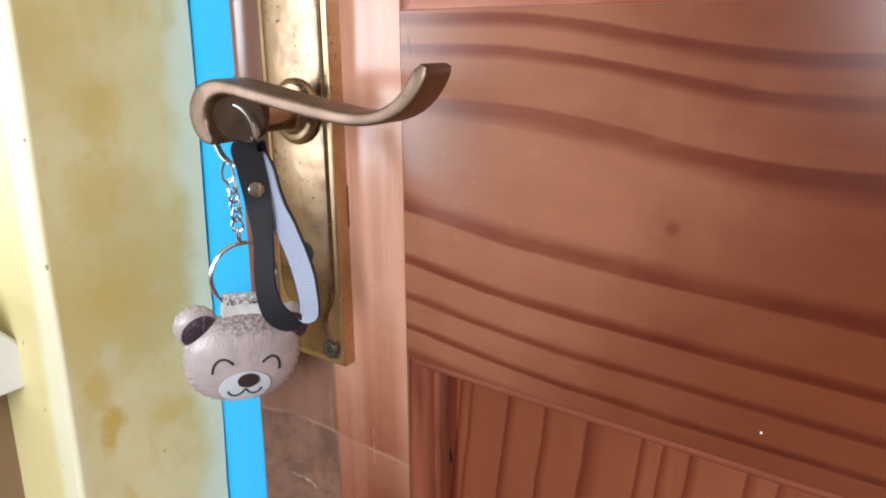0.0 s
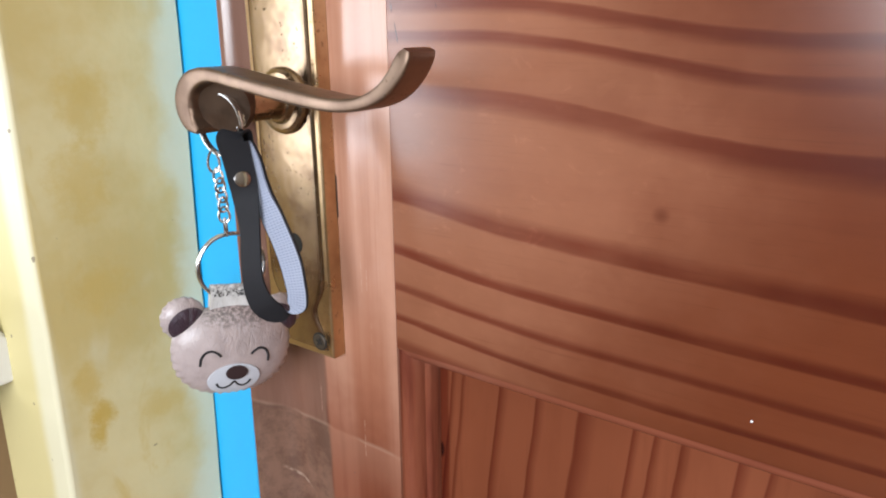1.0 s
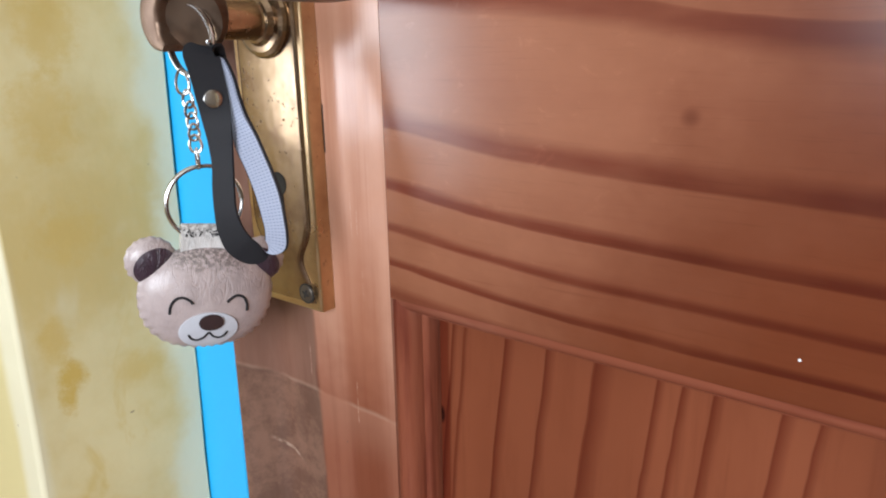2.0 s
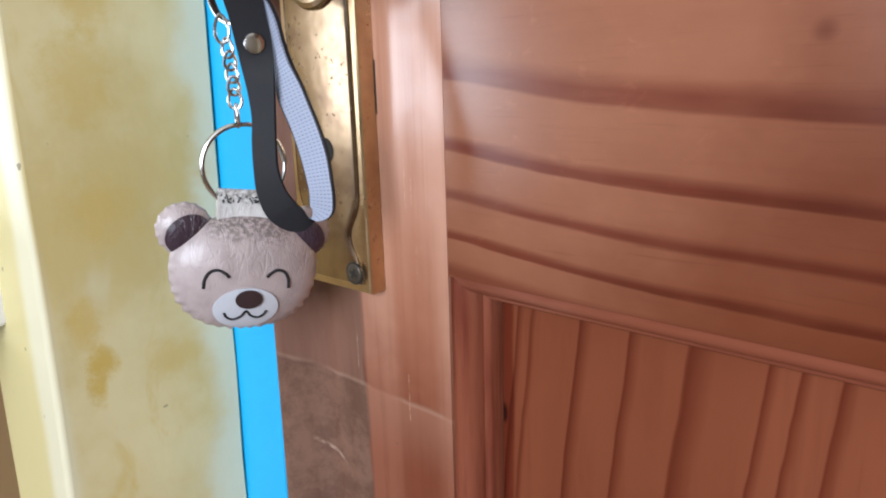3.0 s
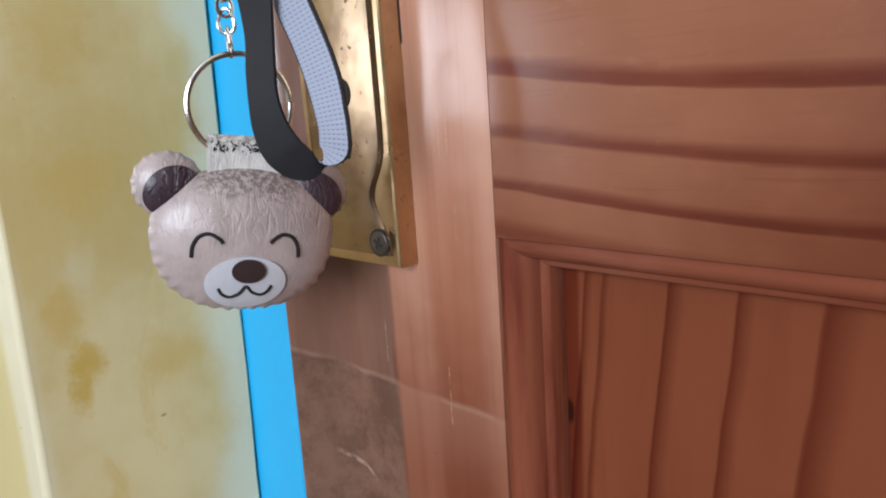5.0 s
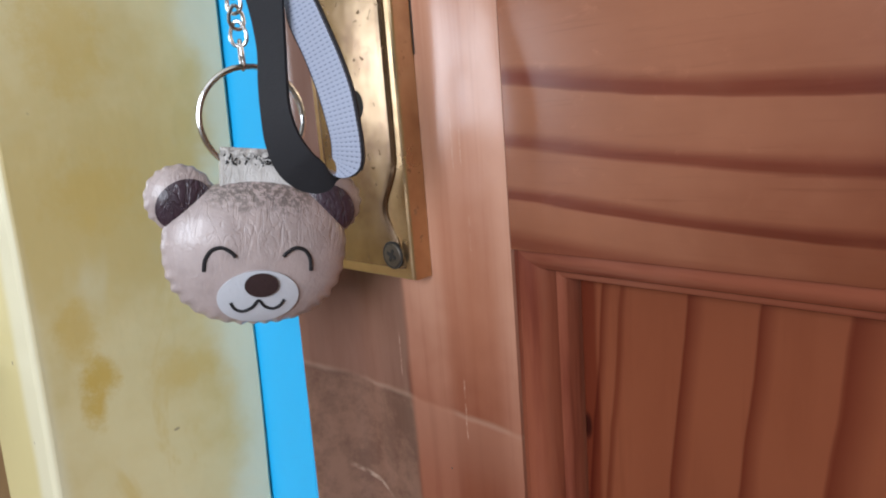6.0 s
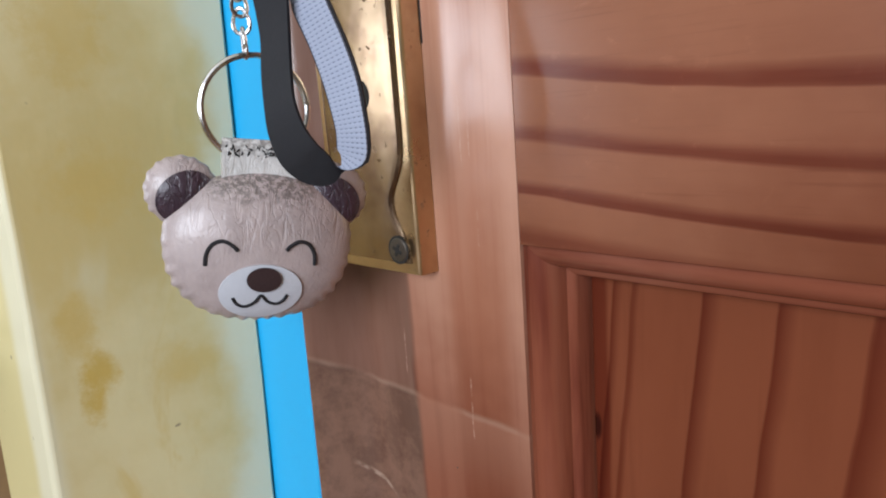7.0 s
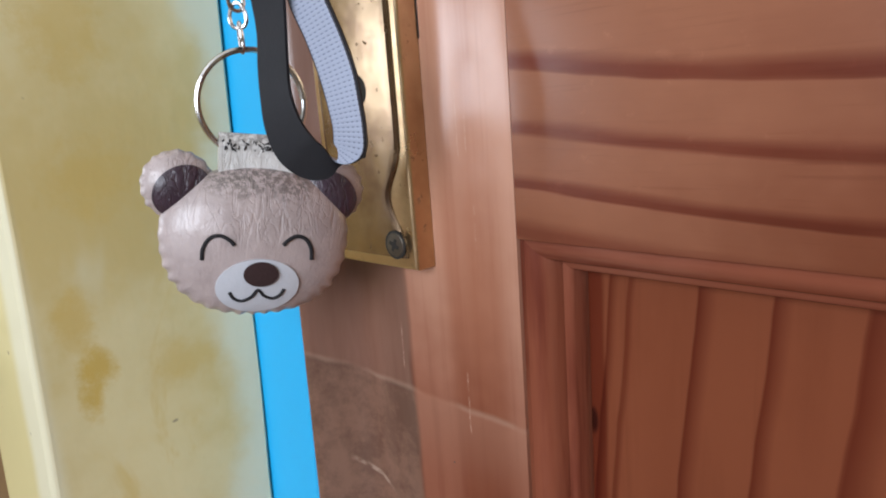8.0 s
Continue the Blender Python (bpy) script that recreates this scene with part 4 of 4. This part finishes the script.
part("nose", applique(0.0001, -0.0097, 0.0043, 0.0033, 0, face_y, 0.0006, 0.0006), NOSE, head, "dark brown oval nose", True)


def sewn(points, wire, lift):
    pts = smooth_path([(x, 0, z) for x, z in points], 7)
    return tube([Vector((p.x, face_y(p.x, p.z) - lift, p.z)) for p in pts], wire, 7)


for s in (-1, 1):
    e, g = s * 0.0097 - 0.0005, s * 0.87
    part("eye", sewn([(e + g * 0.0044, -0.0062), (e + g * 0.0041, -0.0032), (e + g * 0.0024, -0.0007), (e - g * 0.0004, 0.0001), (e - g * 0.0030, -0.0010), (e - g * 0.0043, -0.0022)], 0.00052, 0.0001), STITCH, head, "black stitched smiling eye", True)
part("mouth", sewn([(-0.0074, -0.0146), (-0.0063, -0.0163), (-0.0043, -0.0171), (-0.0020, -0.0160), (-0.0004, -0.0140), (0.0012, -0.0157), (0.0034, -0.0165), (0.0052, -0.0156), (0.0062, -0.0139)], 0.00045, 0.0006), STITCH, head, "black stitched smile", True)

# tag: a strip folded over the key ring
TW0, TW1 = -0.0100, 0.0085
prof = [(-0.0014, 0.0125), (-0.0021, 0.0180), (-0.0022, 0.0215), (-0.0017, 0.0240), (-0.0006, 0.0252), (0.0006, 0.0252), (0.0017, 0.0240), (0.0022, 0.0215), (0.0021, 0.0180), (0.0014, 0.0125)]
bm = bmesh.new()
cols = [[bm.verts.new((TW0 + (TW1 - TW0) * k / 20, y + 0.0002 * noise.noise(Vector((k * 0.7, z * 300, 1))), z)) for y, z in prof] for k in range(21)]
for a, b in zip(cols, cols[1:]):
    for k in range(len(prof) - 1):
        bm.faces.new((a[k], a[k + 1], b[k + 1], b[k]))
bm.faces.new(cols[0]), bm.faces.new(cols[-1])
placed(part("tag", bm, TAG, keychain, "scuffed pale leather tag folded over the ring", True))

# black stitches across the tag, under its fold
bm = bmesh.new()
for k in range(64):
    x0 = TW0 + 0.0008 + (TW1 - TW0 - 0.0016) * random.random()
    z0 = 0.0222 + random.choice((-0.0010, -0.0002, 0.0007)) + random.uniform(-0.0004, 0.0004)
    dx, dz = random.uniform(-0.0004, 0.0004), random.uniform(-0.0005, 0.0005)
    y0 = -0.00225 + max(0.0, z0 - 0.0215) * 0.22
    tube([(x0 - dx, y0 + 0.0001, z0 - dz), (x0, y0 - 0.0002, z0), (x0 + dx, y0 + 0.0001, z0 + dz)], random.uniform(0.00008, 0.00022), 5, bm=bm)
placed(part("stitching", bm, STITCH, keychain, "frayed black stitches across the tag", True))

# ---- beside the wall ----
cab = empty("cabinet", pose(0, 0, 0), "brown wooden cabinet standing against the yellow wall", "cabinet")
part("side_panel", block(-0.206, -0.188, -0.36, FRONT_Y + 0.0020, 0.0, 0.8472, 0.001), BROWN, cab)
part("side_panel", block(-0.80, -0.782, -0.36, FRONT_Y - 0.0062, 0.0, 0.83, 0.001), BROWN, cab)
part("front_panel", block(-0.782, -0.206, -0.36, -0.342, 0.02, 0.83, 0.001), BROWN, cab)
part("top_panel", block(-0.782, -0.206, -0.342, FRONT_Y - 0.0062, 0.81, 0.83, 0.001), BROWN, cab)

# white box on the wall: a chamfered back edge, a flat underside
box = empty("wall_box", pose(0, 0, 0), "white plastic box with a chamfered back fixed to the yellow wall", "box")
fy = FRONT_Y + 0.0005
profile = [(fy, 0.8560), (fy, 0.8790), (fy - 0.022, 0.9060), (fy - 0.16, 0.9060), (fy - 0.16, 0.8560)]
bm = bmesh.new()
a, b = ([bm.verts.new((x, y, z)) for y, z in profile] for x in (-0.60, -0.1665))
bm.faces.new(a), bm.faces.new(b)
for k in range(5):
    bm.faces.new((a[k], a[(k + 1) % 5], b[(k + 1) % 5], b[k]))
bmesh.ops.recalc_face_normals(bm, faces=bm.faces)
bmesh.ops.bevel(bm, geom=bm.edges[:], offset=0.0012, segments=2, affect="EDGES")
part("body", bm, WHITE, box)
part("seam", block(-0.59, -0.1700, fy - 0.15, fy - 0.004, 0.8551, 0.8559, 0.0002), HOLE, box, "thin dark joint under the box")

# small marks
tagged(part("paint_fleck", lathe([(0.00045, 0.0), (0.0004, 0.0002), (0.00015, 0.0003)], pose(0.139, 0.0002, 0.898, 90), 12), WHITE, door, "dried fleck of white paint"))
part("latch", block(DOOR_L - 0.0042, DOOR_L + 0.0005, -0.0090, -0.0040, 0.9925, 1.0000, 0.0010), plain("dark_latch_steel", (0.05, 0.06, 0.10), 0.35, metal=0.6), door, "small dark latch bolt")
part("mortise_gap", block(PLX1 + 0.0001, PLX1 + 0.0004, -0.0003, 0.001, 0.9380, 0.9560, 0.0001), HOLE, door, "dark slit beside the handle plate")
part("speck", lathe([(0.0004, 0.0), (0.0003, 0.0001), (0.0001, 0.00015)], pose(-0.0285, 0.0001, 0.8120, 90), 10), HOLE, door, "dark speck in the varnish")
